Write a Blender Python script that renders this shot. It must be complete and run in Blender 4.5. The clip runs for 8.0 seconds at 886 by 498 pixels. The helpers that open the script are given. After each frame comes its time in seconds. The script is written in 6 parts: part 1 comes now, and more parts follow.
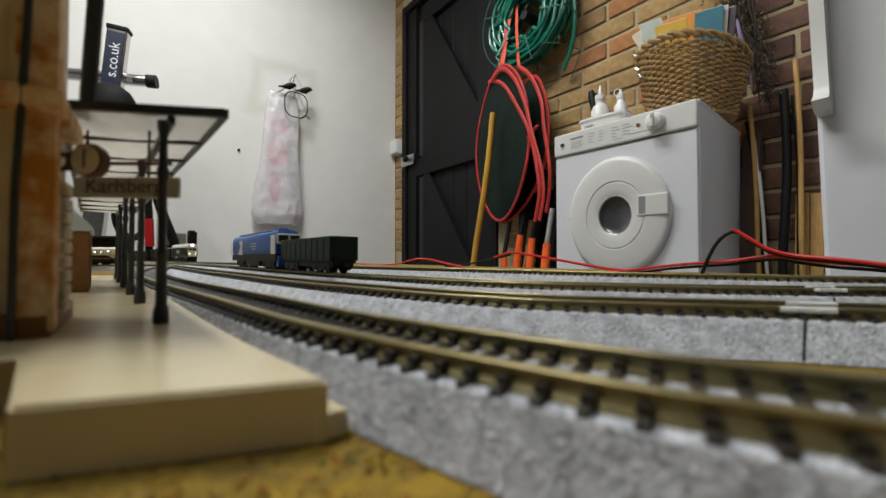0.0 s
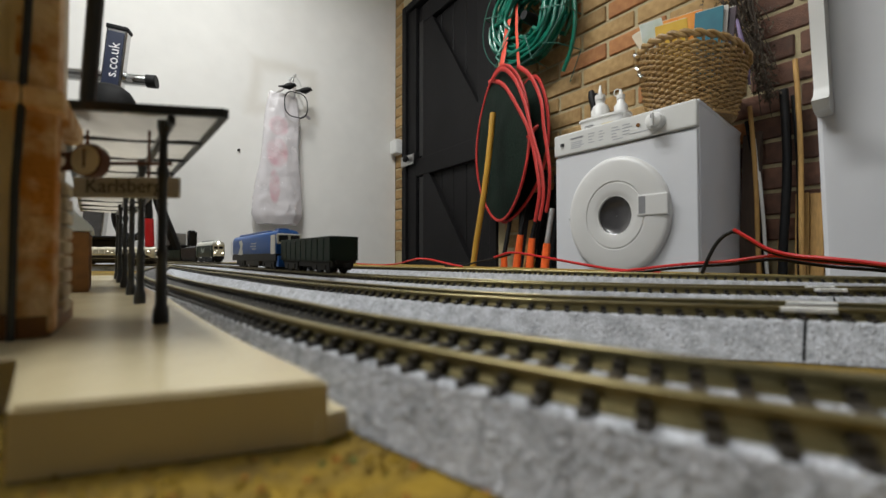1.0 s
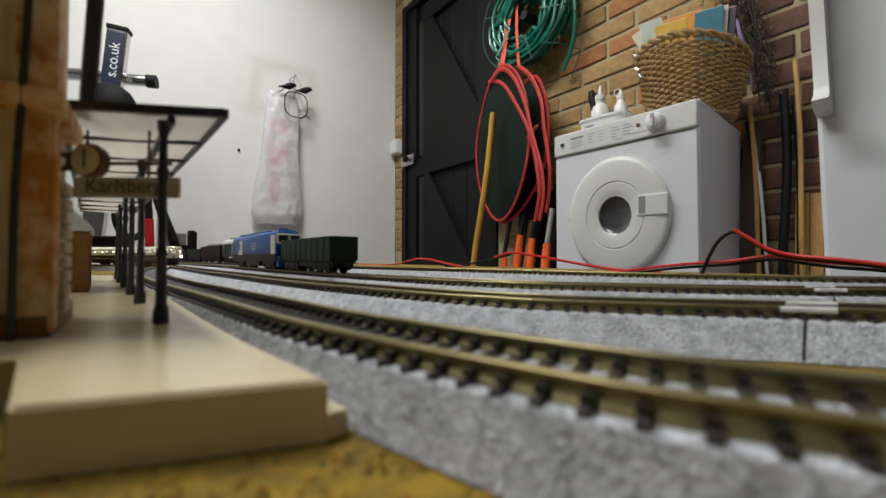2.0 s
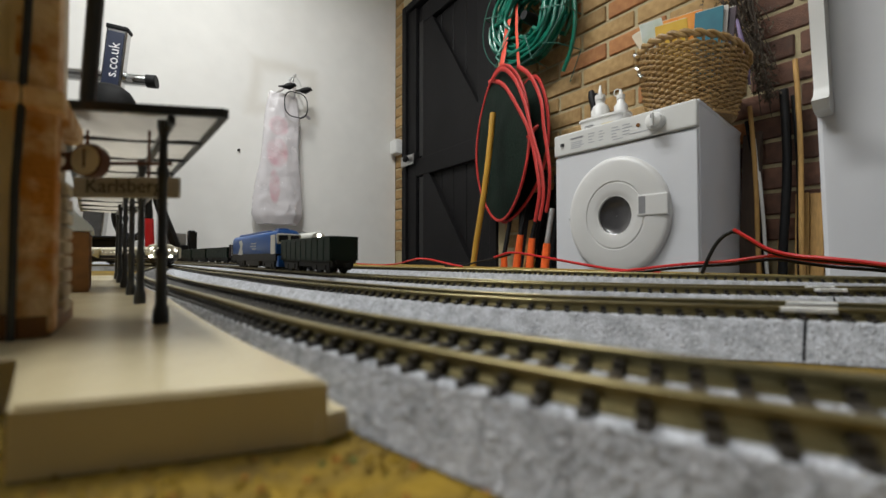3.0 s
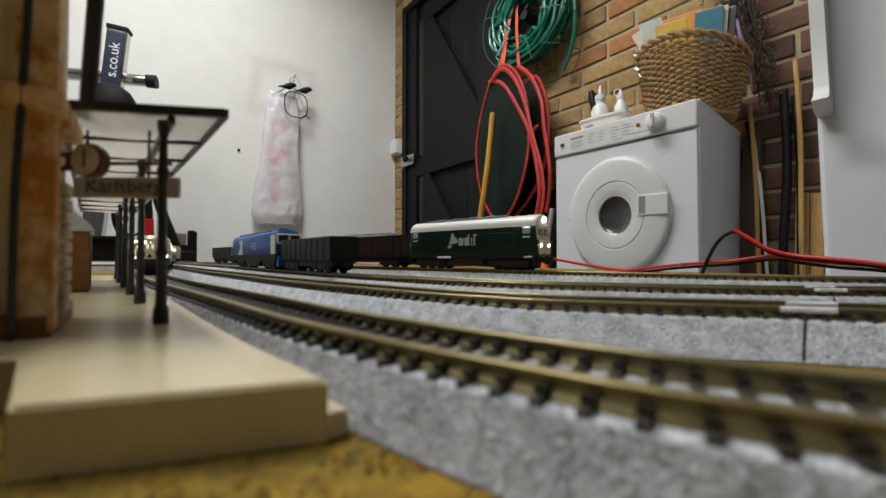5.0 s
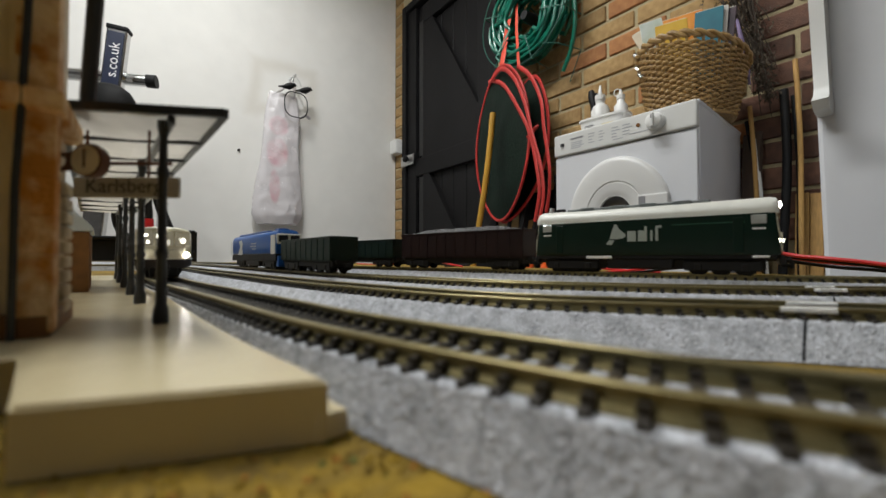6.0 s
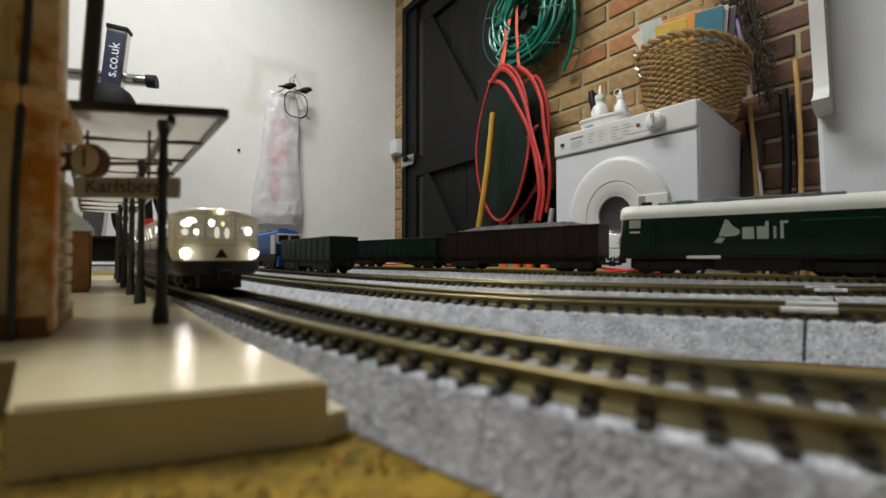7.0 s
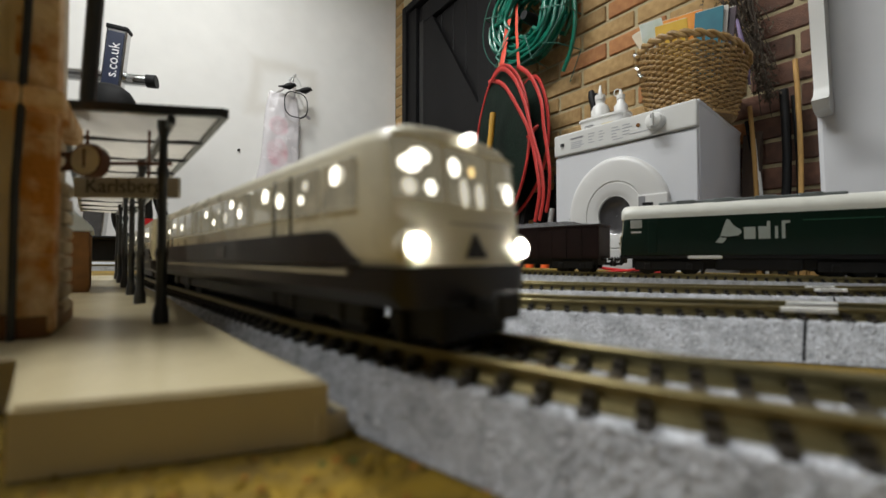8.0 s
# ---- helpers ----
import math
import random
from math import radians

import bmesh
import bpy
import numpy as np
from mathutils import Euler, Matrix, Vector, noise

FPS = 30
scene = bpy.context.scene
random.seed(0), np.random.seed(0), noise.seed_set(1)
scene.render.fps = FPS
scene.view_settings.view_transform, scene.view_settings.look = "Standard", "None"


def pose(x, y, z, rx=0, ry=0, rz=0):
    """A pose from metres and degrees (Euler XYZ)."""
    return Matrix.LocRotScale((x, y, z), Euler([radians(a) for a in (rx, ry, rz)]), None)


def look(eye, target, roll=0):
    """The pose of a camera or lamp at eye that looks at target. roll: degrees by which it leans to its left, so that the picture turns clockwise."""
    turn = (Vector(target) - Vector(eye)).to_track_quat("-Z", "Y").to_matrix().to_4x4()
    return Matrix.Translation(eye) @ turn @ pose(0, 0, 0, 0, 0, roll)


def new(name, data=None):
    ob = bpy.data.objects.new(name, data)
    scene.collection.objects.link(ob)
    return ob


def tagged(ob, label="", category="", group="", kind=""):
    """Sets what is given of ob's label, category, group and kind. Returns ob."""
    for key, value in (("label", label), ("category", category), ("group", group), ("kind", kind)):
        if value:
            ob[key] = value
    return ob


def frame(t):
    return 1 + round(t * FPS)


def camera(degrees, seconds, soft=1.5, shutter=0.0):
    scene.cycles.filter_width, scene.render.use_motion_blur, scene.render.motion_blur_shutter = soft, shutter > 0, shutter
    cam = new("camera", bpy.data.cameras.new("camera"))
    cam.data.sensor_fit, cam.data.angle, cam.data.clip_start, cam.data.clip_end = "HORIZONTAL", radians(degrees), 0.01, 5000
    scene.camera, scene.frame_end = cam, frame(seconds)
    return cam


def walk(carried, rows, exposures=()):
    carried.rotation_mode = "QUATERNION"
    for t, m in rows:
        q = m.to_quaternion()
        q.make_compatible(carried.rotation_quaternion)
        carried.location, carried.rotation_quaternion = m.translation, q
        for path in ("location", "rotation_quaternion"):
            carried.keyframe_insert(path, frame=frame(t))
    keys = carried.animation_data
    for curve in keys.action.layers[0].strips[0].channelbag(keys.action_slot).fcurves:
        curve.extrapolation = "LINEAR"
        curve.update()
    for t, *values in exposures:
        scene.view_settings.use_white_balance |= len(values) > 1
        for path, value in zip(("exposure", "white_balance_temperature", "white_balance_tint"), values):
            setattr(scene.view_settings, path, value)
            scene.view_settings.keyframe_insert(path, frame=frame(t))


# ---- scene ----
import itertools

ZC = 0.25            # eye height above the garage floor
cam = camera(98.13, 8.0, soft=1.5, shutter=0.2)
EYE = Vector((0.0, 0.0, ZC))
YAW, PITCH = radians(37.9), radians(1.264)
AIM = EYE + Vector((math.sin(YAW) * math.cos(PITCH), math.cos(YAW) * math.cos(PITCH), math.sin(PITCH)))
walk(cam, [(0.0, look(EYE, AIM)), (8.0, look(EYE, AIM))])
cam.data.dof.use_dof = True
cam.data.dof.focus_distance = 0.42
cam.data.dof.aperture_fstop = 24.0

# ---- light ----
scene.view_settings.exposure = 0.0
world = bpy.data.worlds.new("world")
scene.world = world
world.use_nodes = True
world.node_tree.nodes["Background"].inputs[0].default_value = (0.5, 0.56, 0.65, 1)
world.node_tree.nodes["Background"].inputs[1].default_value = 0.05


def area_lamp(name, x, y, z, sx, sy, watts, color):
    data = bpy.data.lights.new(name, "AREA")
    data.shape, data.size, data.size_y, data.energy, data.color = "RECTANGLE", sx, sy, watts, color
    ob = new(name, data)
    ob.matrix_world = pose(x, y, z)
    return ob


area_lamp("tube_light", 0.12, 1.12, 2.36, 0.10, 1.15, 52, (0.965, 0.98, 0.965))
area_lamp("tube_light", -1.05, 0.52, 2.36, 0.10, 1.15, 29, (0.965, 0.98, 0.965))

# ---- materials ----
MATS = {}


def mat(name, color, rough=0.5, metal=0.0, var=0.12, scale=40.0, bump=0.0, bscale=None, emit=0.0, rnd=0.0, spec=0.5,
        color2=None, trans=0.0, coat=0.0, alpha=1.0, stretch=(1, 1, 1), soft=0.3):
    """A node material with two scales of colour variation, fine relief and a random shift per object."""
    if name in MATS:
        return MATS[name]
    m = bpy.data.materials.new(name)
    m.use_nodes = True
    nt = m.node_tree
    b = nt.nodes["Principled BSDF"]
    b.inputs["Roughness"].default_value = rough
    b.inputs["Metallic"].default_value = metal
    b.inputs["Specular IOR Level"].default_value = spec
    b.inputs["Coat Weight"].default_value = coat
    b.inputs["Transmission Weight"].default_value = trans
    b.inputs["Alpha"].default_value = alpha
    tc = nt.nodes.new("ShaderNodeTexCoord")
    mp = nt.nodes.new("ShaderNodeMapping")
    mp.inputs["Scale"].default_value = stretch
    nt.links.new(tc.outputs["Object"], mp.inputs["Vector"])
    n1 = nt.nodes.new("ShaderNodeTexNoise")
    n1.inputs["Scale"].default_value = scale
    n1.inputs["Detail"].default_value = 6
    n2 = nt.nodes.new("ShaderNodeTexNoise")
    n2.inputs["Scale"].default_value = scale * 0.13
    n2.inputs["Detail"].default_value = 3
    for n in (n1, n2):
        nt.links.new(mp.outputs[0], n.inputs["Vector"])
    add = nt.nodes.new("ShaderNodeMath")
    add.operation = "ADD"
    nt.links.new(n1.outputs["Fac"], add.inputs[0])
    nt.links.new(n2.outputs["Fac"], add.inputs[1])
    ramp = nt.nodes.new("ShaderNodeMapRange")
    ramp.inputs["From Min"].default_value, ramp.inputs["From Max"].default_value = 1 - soft, 1 + soft
    nt.links.new(add.outputs[0], ramp.inputs["Value"])
    mix = nt.nodes.new("ShaderNodeMix")
    mix.data_type = "RGBA"
    c2 = color2 or tuple(min(1, c * (1 + var)) for c in color)
    c1 = color if color2 else tuple(c * (1 - var) for c in color)
    mix.inputs["A"].default_value = (*c1, 1)
    mix.inputs["B"].default_value = (*c2, 1)
    nt.links.new(ramp.outputs[0], mix.inputs["Factor"])
    out = mix.outputs["Result"]
    if rnd:
        info = nt.nodes.new("ShaderNodeObjectInfo")
        hsv = nt.nodes.new("ShaderNodeHueSaturation")
        mr = nt.nodes.new("ShaderNodeMapRange")
        mr.inputs["To Min"].default_value, mr.inputs["To Max"].default_value = 1 - rnd, 1 + rnd
        nt.links.new(info.outputs["Random"], mr.inputs["Value"])
        nt.links.new(mr.outputs[0], hsv.inputs["Value"])
        nt.links.new(out, hsv.inputs["Color"])
        out = hsv.outputs[0]
    nt.links.new(out, b.inputs["Base Color"])
    rr = nt.nodes.new("ShaderNodeMapRange")
    rr.inputs["To Min"].default_value, rr.inputs["To Max"].default_value = max(0.02, rough - 0.08), min(1, rough + 0.08)
    nt.links.new(n1.outputs["Fac"], rr.inputs["Value"])
    nt.links.new(rr.outputs[0], b.inputs["Roughness"])
    if bump:
        nb = nt.nodes.new("ShaderNodeTexNoise")
        nb.inputs["Scale"].default_value = bscale or scale * 3
        nb.inputs["Detail"].default_value = 4
        nt.links.new(mp.outputs[0], nb.inputs["Vector"])
        bp = nt.nodes.new("ShaderNodeBump")
        bp.inputs["Strength"].default_value = bump
        bp.inputs["Distance"].default_value = 1.0 / (bscale or scale * 3)
        nt.links.new(nb.outputs["Fac"], bp.inputs["Height"])
        nt.links.new(bp.outputs[0], b.inputs["Normal"])
    if emit:
        b.inputs["Emission Color"].default_value = (*color, 1)
        b.inputs["Emission Strength"].default_value = emit
    MATS[name] = m
    return m


WHITE_WALL = mat("white_wall_paint", (0.74, 0.73, 0.70), 0.75, var=0.04, scale=9, bump=0.25, bscale=260)
MORTAR = mat("mortar", (0.40, 0.335, 0.20), 0.95, var=0.2, scale=60, bump=0.6, bscale=350)
BRICK_Y = mat("yellow_brick", (0.29, 0.17, 0.065), 0.9, color2=(0.48, 0.32, 0.14), scale=45, bump=0.7, bscale=240, rnd=0.28)
BRICK_O = mat("orange_brick", (0.30, 0.12, 0.045), 0.9, color2=(0.46, 0.22, 0.085), scale=45, bump=0.7, bscale=240, rnd=0.22)
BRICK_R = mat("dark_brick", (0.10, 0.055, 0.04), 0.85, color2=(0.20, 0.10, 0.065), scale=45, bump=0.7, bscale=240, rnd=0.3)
CONCRETE = mat("concrete", (0.20, 0.195, 0.185), 0.9, var=0.2, scale=20, bump=0.4, bscale=150)
CEIL = mat("ceiling_paint", (0.7, 0.7, 0.68), 0.8, var=0.05, scale=5)
BLACK_DOOR = mat("black_door_paint", (0.010, 0.0095, 0.010), 0.5, spec=0.15, var=0.25, scale=30, bump=0.12, bscale=120)
BLACK_GLOSS = mat("black_gloss", (0.004, 0.004, 0.005), 0.18, var=0.2, scale=30)
GALV = mat("galvanised_steel", (0.55, 0.55, 0.54), 0.38, 0.9, var=0.15, scale=120)
WHITE_ENAMEL = mat("white_enamel", (0.66, 0.67, 0.70), 0.32, var=0.03, scale=14, coat=0.3)
WHITE_PLASTIC = mat("white_plastic", (0.72, 0.72, 0.70), 0.35, var=0.03, scale=20)
CREAM_PLASTIC = mat("cream_panel", (0.64, 0.64, 0.62), 0.4, var=0.03, scale=20)
GREY_PRINT = mat("grey_print", (0.22, 0.22, 0.23), 0.6, var=0.1, scale=60)
DARK_GLASS = mat("dark_glass", (0.03, 0.03, 0.035), 0.12, var=0.1, scale=30, coat=0.5)
WICKER = mat("wicker", (0.22, 0.125, 0.04), 0.38, color2=(0.46, 0.30, 0.12), scale=60, bump=0.3, bscale=700)
HOSE_GREEN = mat("green_hose", (0.0, 0.135, 0.085), 0.3, var=0.2, scale=50)
WIRE_GREEN = mat("green_wire", (0.02, 0.10, 0.075), 0.4, var=0.2, scale=60)
RED_WEB = mat("red_webbing", (0.46, 0.022, 0.016), 0.65, var=0.2, scale=130, bump=0.3, bscale=1500)
RED_STRAP = mat("red_strap", (0.72, 0.07, 0.03), 0.6, var=0.15, scale=130)
GREEN_CLOTH = mat("dark_green_cloth", (0.0045, 0.013, 0.008), 0.8, spec=0.2, var=0.35, scale=25, bump=0.3, bscale=90)
YELLOW_WOOD = mat("yellow_painted_wood", (0.50, 0.27, 0.03), 0.45, var=0.2, scale=30, stretch=(6, 6, 0.6))
PINE = mat("raw_pine", (0.50, 0.29, 0.09), 0.65, var=0.25, scale=40, stretch=(6, 6, 0.5), rnd=0.15)
ORANGE = mat("orange_plastic", (0.85, 0.13, 0.02), 0.4, var=0.15, scale=50)
BLACK_RUBBER = mat("black_rubber", (0.007, 0.007, 0.0075), 0.55, spec=0.25, var=0.3, scale=60)
RED_WIRE = mat("red_wire", (0.62, 0.02, 0.025), 0.3, var=0.15, scale=60)
BAG = mat("thin_plastic_bag", (0.78, 0.75, 0.77), 0.25, var=0.06, scale=18, trans=0.15, alpha=0.86, bump=0.16, bscale=13)
CHROME = mat("chrome", (0.62, 0.62, 0.62), 0.18, 1.0, var=0.08, scale=40)
NAVY = mat("navy_label", (0.018, 0.025, 0.055), 0.35, var=0.1, scale=40)
WHITE_INK = mat("white_ink", (0.85, 0.85, 0.85), 0.5, var=0.02)
PALE_INK = mat("pale_ink", (0.40, 0.45, 0.42), 0.5, var=0.08, scale=300)
TWIG = mat("dried_twigs", (0.055, 0.04, 0.028), 0.9, var=0.4, scale=80)
# layout
MUSTARD = mat("mustard_scatter", (0.10, 0.060, 0.003), 0.9, color2=(0.29, 0.18, 0.0095), scale=420, bump=0.8, bscale=1200, soft=0.24)
IVORY = mat("ivory_plastic", (0.60, 0.515, 0.325), 0.22, var=0.05, scale=90, bump=0.05, bscale=900)
BALLAST = mat("grey_ballast", (0.24, 0.247, 0.262), 0.85, color2=(0.66, 0.68, 0.725), scale=3400, bump=0.9, bscale=2600, soft=0.34)
SLEEPER = mat("sleeper_brown", (0.022, 0.017, 0.011), 0.5, var=0.3, scale=600, rnd=0.15)
RAIL = mat("bronzed_rail", (0.25, 0.21, 0.10), 0.40, 0.8, var=0.2, scale=300)
POST = mat("dark_grey_plastic", (0.022, 0.024, 0.026), 0.35, var=0.2, scale=400)
CANOPY = mat("frosted_canopy", (0.72, 0.70, 0.66), 0.22, var=0.10, scale=250)


def let_light_through(m, share):
    """Mix a translucent lobe into a thin sheet's material."""
    nt = m.node_tree
    b = nt.nodes["Principled BSDF"]
    tr = nt.nodes.new("ShaderNodeBsdfTranslucent")
    nt.links.new(b.inputs["Base Color"].links[0].from_socket, tr.inputs["Color"])
    mx = nt.nodes.new("ShaderNodeMixShader")
    mx.inputs[0].default_value = share
    nt.links.new(b.outputs[0], mx.inputs[1])
    nt.links.new(tr.outputs[0], mx.inputs[2])
    nt.links.new(mx.outputs[0], nt.nodes["Material Output"].inputs["Surface"])


let_light_through(CANOPY, 0.78)
STUCCO = mat("cream_stucco", (0.66, 0.55, 0.38), 0.8, var=0.15, scale=240, bump=0.3, bscale=1600)
RUST_BRICK = mat("orange_stone", (0.52, 0.20, 0.025), 0.8, color2=(0.82, 0.60, 0.34), soft=0.16, scale=330, bump=0.5, bscale=1400, rnd=0.1)
BROWN_WOOD = mat("brown_model_wood", (0.20, 0.085, 0.02), 0.6, var=0.3, scale=300)
PALE_ROOF = mat("pale_blue_roof", (0.52, 0.58, 0.66), 0.3, var=0.06, scale=200)
CLOCK_FACE = mat("clock_face", (0.72, 0.63, 0.45), 0.5, var=0.08, scale=500)
CLOCK_RIM = mat("clock_rim", (0.13, 0.05, 0.025), 0.5, var=0.2, scale=500)
SIGN = mat("sign_board", (0.50, 0.46, 0.38), 0.5, var=0.06, scale=300)
SIGN_INK = mat("sign_ink", (0.10, 0.085, 0.07), 0.6, var=0.1)
LOCO_BLUE = mat("loco_blue", (0.010, 0.085, 0.32), 0.35, var=0.12, scale=200, bump=0.05, bscale=900)
LOCO_GREEN = mat("loco_green", (0.003, 0.017, 0.0105), 0.34, spec=0.3, var=0.12, scale=200)
WAGON_GREEN = mat("wagon_green", (0.003, 0.0155, 0.0105), 0.45, spec=0.3, var=0.2, scale=200)
WAGON_BROWN = mat("wagon_brown", (0.016, 0.0055, 0.005), 0.5, spec=0.3, var=0.25, scale=200)
COAL = mat("coal", (0.022, 0.022, 0.024), 0.5, var=0.5, scale=900, bump=1.0, bscale=900)
CREAM = mat("cream_paint", (0.80, 0.76, 0.60), 0.28, var=0.05, scale=200)
MAROON_DARK = mat("dark_lower_paint", (0.012, 0.010, 0.012), 0.36, spec=0.5, var=0.15, scale=200)
UNDER = mat("black_underframe", (0.009, 0.009, 0.0095), 0.55, spec=0.3, var=0.3, scale=400)
LAMP = mat("headlight", (1.0, 0.96, 0.86), 0.3, emit=45.0)
CABIN_GLOW = mat("lit_cabin", (1.0, 0.95, 0.80), 0.3, emit=3.2)
DIM_LAMP = mat("dim_lamp", (1.0, 0.93, 0.75), 0.3, emit=9.0)
WINDOW = mat("model_window", (0.22, 0.20, 0.145), 0.10, var=0.8, scale=420, coat=0.5, emit=0.6)


# ---- mesh helpers ----
def part(name, bm, material, parent=None, label="", smooth=False):
    me = bpy.data.meshes.new(name)
    bmesh.ops.recalc_face_normals(bm, faces=bm.faces)
    if smooth:
        for f in bm.faces:
            f.smooth = True
        for e in bm.edges:
            if len(e.link_faces) == 2 and e.calc_face_angle(0) > 0.7:
                e.smooth = False
    bm.to_mesh(me)
    bm.free()
    me.materials.append(material)
    ob = new(name, me)
    if parent is not None:
        ob.parent = parent
    if label:
        ob["label"] = label
    return ob


def shared(name, mesh, m, parent):
    ob = new(name, mesh)
    ob.parent = parent
    ob.matrix_basis = m
    return ob


def thing(name, label, category, m=None, group="", kind=""):
    ob = new(name)
    ob.empty_display_size = 0.01
    if m is not None:
        ob.matrix_basis = m
    return tagged(ob, label, category, group, kind)


def box(bm, x0, x1, y0, y1, z0, z1, bevel=0.0, seg=2, m=None):
    b = bmesh.new()
    vs = [b.verts.new((x, y, z)) for x in (x0, x1) for y in (y0, y1) for z in (z0, z1)]
    for q in ((0, 1, 3, 2), (4, 6, 7, 5), (0, 4, 5, 1), (2, 3, 7, 6), (0, 2, 6, 4), (1, 5, 7, 3)):
        b.faces.new([vs[i] for i in q])
    bmesh.ops.recalc_face_normals(b, faces=b.faces)
    if bevel:
        bmesh.ops.bevel(b, geom=b.edges[:], offset=bevel, segments=seg, affect="EDGES", profile=0.6)
    return merge(bm, b, m)


def merge(bm, b, m=None):
    if m is not None:
        b.transform(m)
    me = bpy.data.meshes.new("tmp")
    b.to_mesh(me)
    b.free()
    bm.from_mesh(me)
    bpy.data.meshes.remove(me)
    return bm


def lathe(bm, prof, seg=32, m=None, cap=True):
    """Turn (radius, height) pairs round z."""
    b = bmesh.new()
    rings = [[b.verts.new((r * math.cos(2 * math.pi * i / seg), r * math.sin(2 * math.pi * i / seg), z)) for i in range(seg)] for r, z in prof]
    for a, c in zip(rings, rings[1:]):
        for i in range(seg):
            b.faces.new((a[i], a[(i + 1) % seg], c[(i + 1) % seg], c[i]))
    if cap:
        b.faces.new(rings[0][::-1])
        b.faces.new(rings[-1])
    return merge(bm, b, m)


def tube(bm, pts, r, seg=8, m=None, flat=1.0):
    """A round bar along points; flat squashes it across."""
    b = bmesh.new()
    pts = [Vector(p) for p in pts]
    rings, up = [], None
    for i, p in enumerate(pts):
        t = (pts[min(i + 1, len(pts) - 1)] - pts[max(i - 1, 0)]).normalized()
        if up is None:
            up = Vector((0, 0, 1)) if abs(t.z) < 0.9 else Vector((1, 0, 0))
        side = t.cross(up).normalized()
        up = side.cross(t).normalized()
        rr = r[i] if isinstance(r, (list, tuple)) else r
        rings.append([b.verts.new(p + rr * (math.cos(a) * side + flat * math.sin(a) * up)) for a in (2 * math.pi * k / seg for k in range(seg))])
    for a, c in zip(rings, rings[1:]):
        for k in range(seg):
            b.faces.new((a[k], a[(k + 1) % seg], c[(k + 1) % seg], c[k]))
    b.faces.new(rings[0][::-1])
    b.faces.new(rings[-1])
    return merge(bm, b, m)


def smooth_path(pts, step):
    """Catmull-Rom through the points, sampled evenly."""
    pts = [Vector(p) for p in pts]
    ext = [2 * pts[0] - pts[1]] + pts + [2 * pts[-1] - pts[-2]]
    fine = []
    for a, b, c, d in zip(ext, ext[1:], ext[2:], ext[3:]):
        for k in range(24):
            u = k / 24
            fine.append(0.5 * (2 * b + (c - a) * u + (2 * a - 5 * b + 4 * c - d) * u * u + (3 * b - a - 3 * c + d) * u ** 3))
    fine.append(pts[-1])
    out, carry = [fine[0]], 0.0
    for a, b in zip(fine, fine[1:]):
        seg = (b - a).length
        d = step - carry
        while d <= seg:
            out.append(a.lerp(b, d / seg))
            d += step
        carry = (carry + seg) % step
    return out


def sweep(bm, path, prof, closed=True, start=0, end=None):
    """Sweep a cross-section (side, height) along a level path; side is to the right of the way."""
    b = bmesh.new()
    path = path[start:end]
    rings = []
    for i, p in enumerate(path):
        t = path[min(i + 1, len(path) - 1)] - path[max(i - 1, 0)]
        side = Vector((t.y, -t.x, 0)).normalized()
        rings.append([b.verts.new(Vector((p.x, p.y, p.z)) + side * s + Vector((0, 0, z))) for s, z in prof])
    n = len(prof)
    for a, c in zip(rings, rings[1:]):
        for k in range(n if closed else n - 1):
            b.faces.new((a[k], a[(k + 1) % n], c[(k + 1) % n], c[k]))
    if closed:
        b.faces.new(rings[0][::-1])
        b.faces.new(rings[-1])
    return merge(bm, b)


def prism(bm, outline, y0, y1, m=None, bevel=0.0):
    """Extrude an outline in x, z along y."""
    b = bmesh.new()
    a = [b.verts.new((x, y0, z)) for x, z in outline]
    c = [b.verts.new((x, y1, z)) for x, z in outline]
    n = len(outline)
    for i in range(n):
        b.faces.new((a[i], a[(i + 1) % n], c[(i + 1) % n], c[i]))
    b.faces.new(a[::-1])
    b.faces.new(c)
    if bevel:
        bmesh.ops.bevel(b, geom=b.edges[:], offset=bevel, segments=2, affect="EDGES")
    return merge(bm, b, m)


def words(name, text, size, material, parent, m, depth=0.0, bold=0.0):
    cu = bpy.data.curves.new(name, "FONT")
    cu.body, cu.size, cu.align_x, cu.align_y, cu.extrude = text, size, "CENTER", "CENTER", depth
    cu.offset = bold
    tmp = bpy.data.objects.new("tmp", cu)
    scene.collection.objects.link(tmp)
    me = bpy.data.meshes.new_from_object(tmp.evaluated_get(bpy.context.evaluated_depsgraph_get()))
    bpy.data.objects.remove(tmp)
    me.materials.clear()
    me.materials.append(material)
    ob = new(name, me)
    ob.parent = parent
    ob.matrix_basis = m
    return ob


# ---- setting ----
WX, WY = 1.45, 2.43          # inner faces of the brick wall and of the white wall
X0, Y0, ZCEIL = -2.3, -2.2, 2.42
DOOR_Y0, DOOR_Y1, DOOR_Z = 1.40, 2.325, 2.03


def structure(name, bm, material, label, category):
    return tagged(part(name, bm, material), label, category, kind="structure")


structure("floor", box(bmesh.new(), X0 - 0.1, WX + 0.1, Y0 - 0.1, WY + 0.1, -0.1, 0), CONCRETE, "bare grey concrete garage floor", "floor")
structure("ceiling", box(bmesh.new(), X0 - 0.1, WX + 0.1, Y0 - 0.1, WY + 0.1, ZCEIL, ZCEIL + 0.1), CEIL, "plain off-white painted garage ceiling", "ceiling")


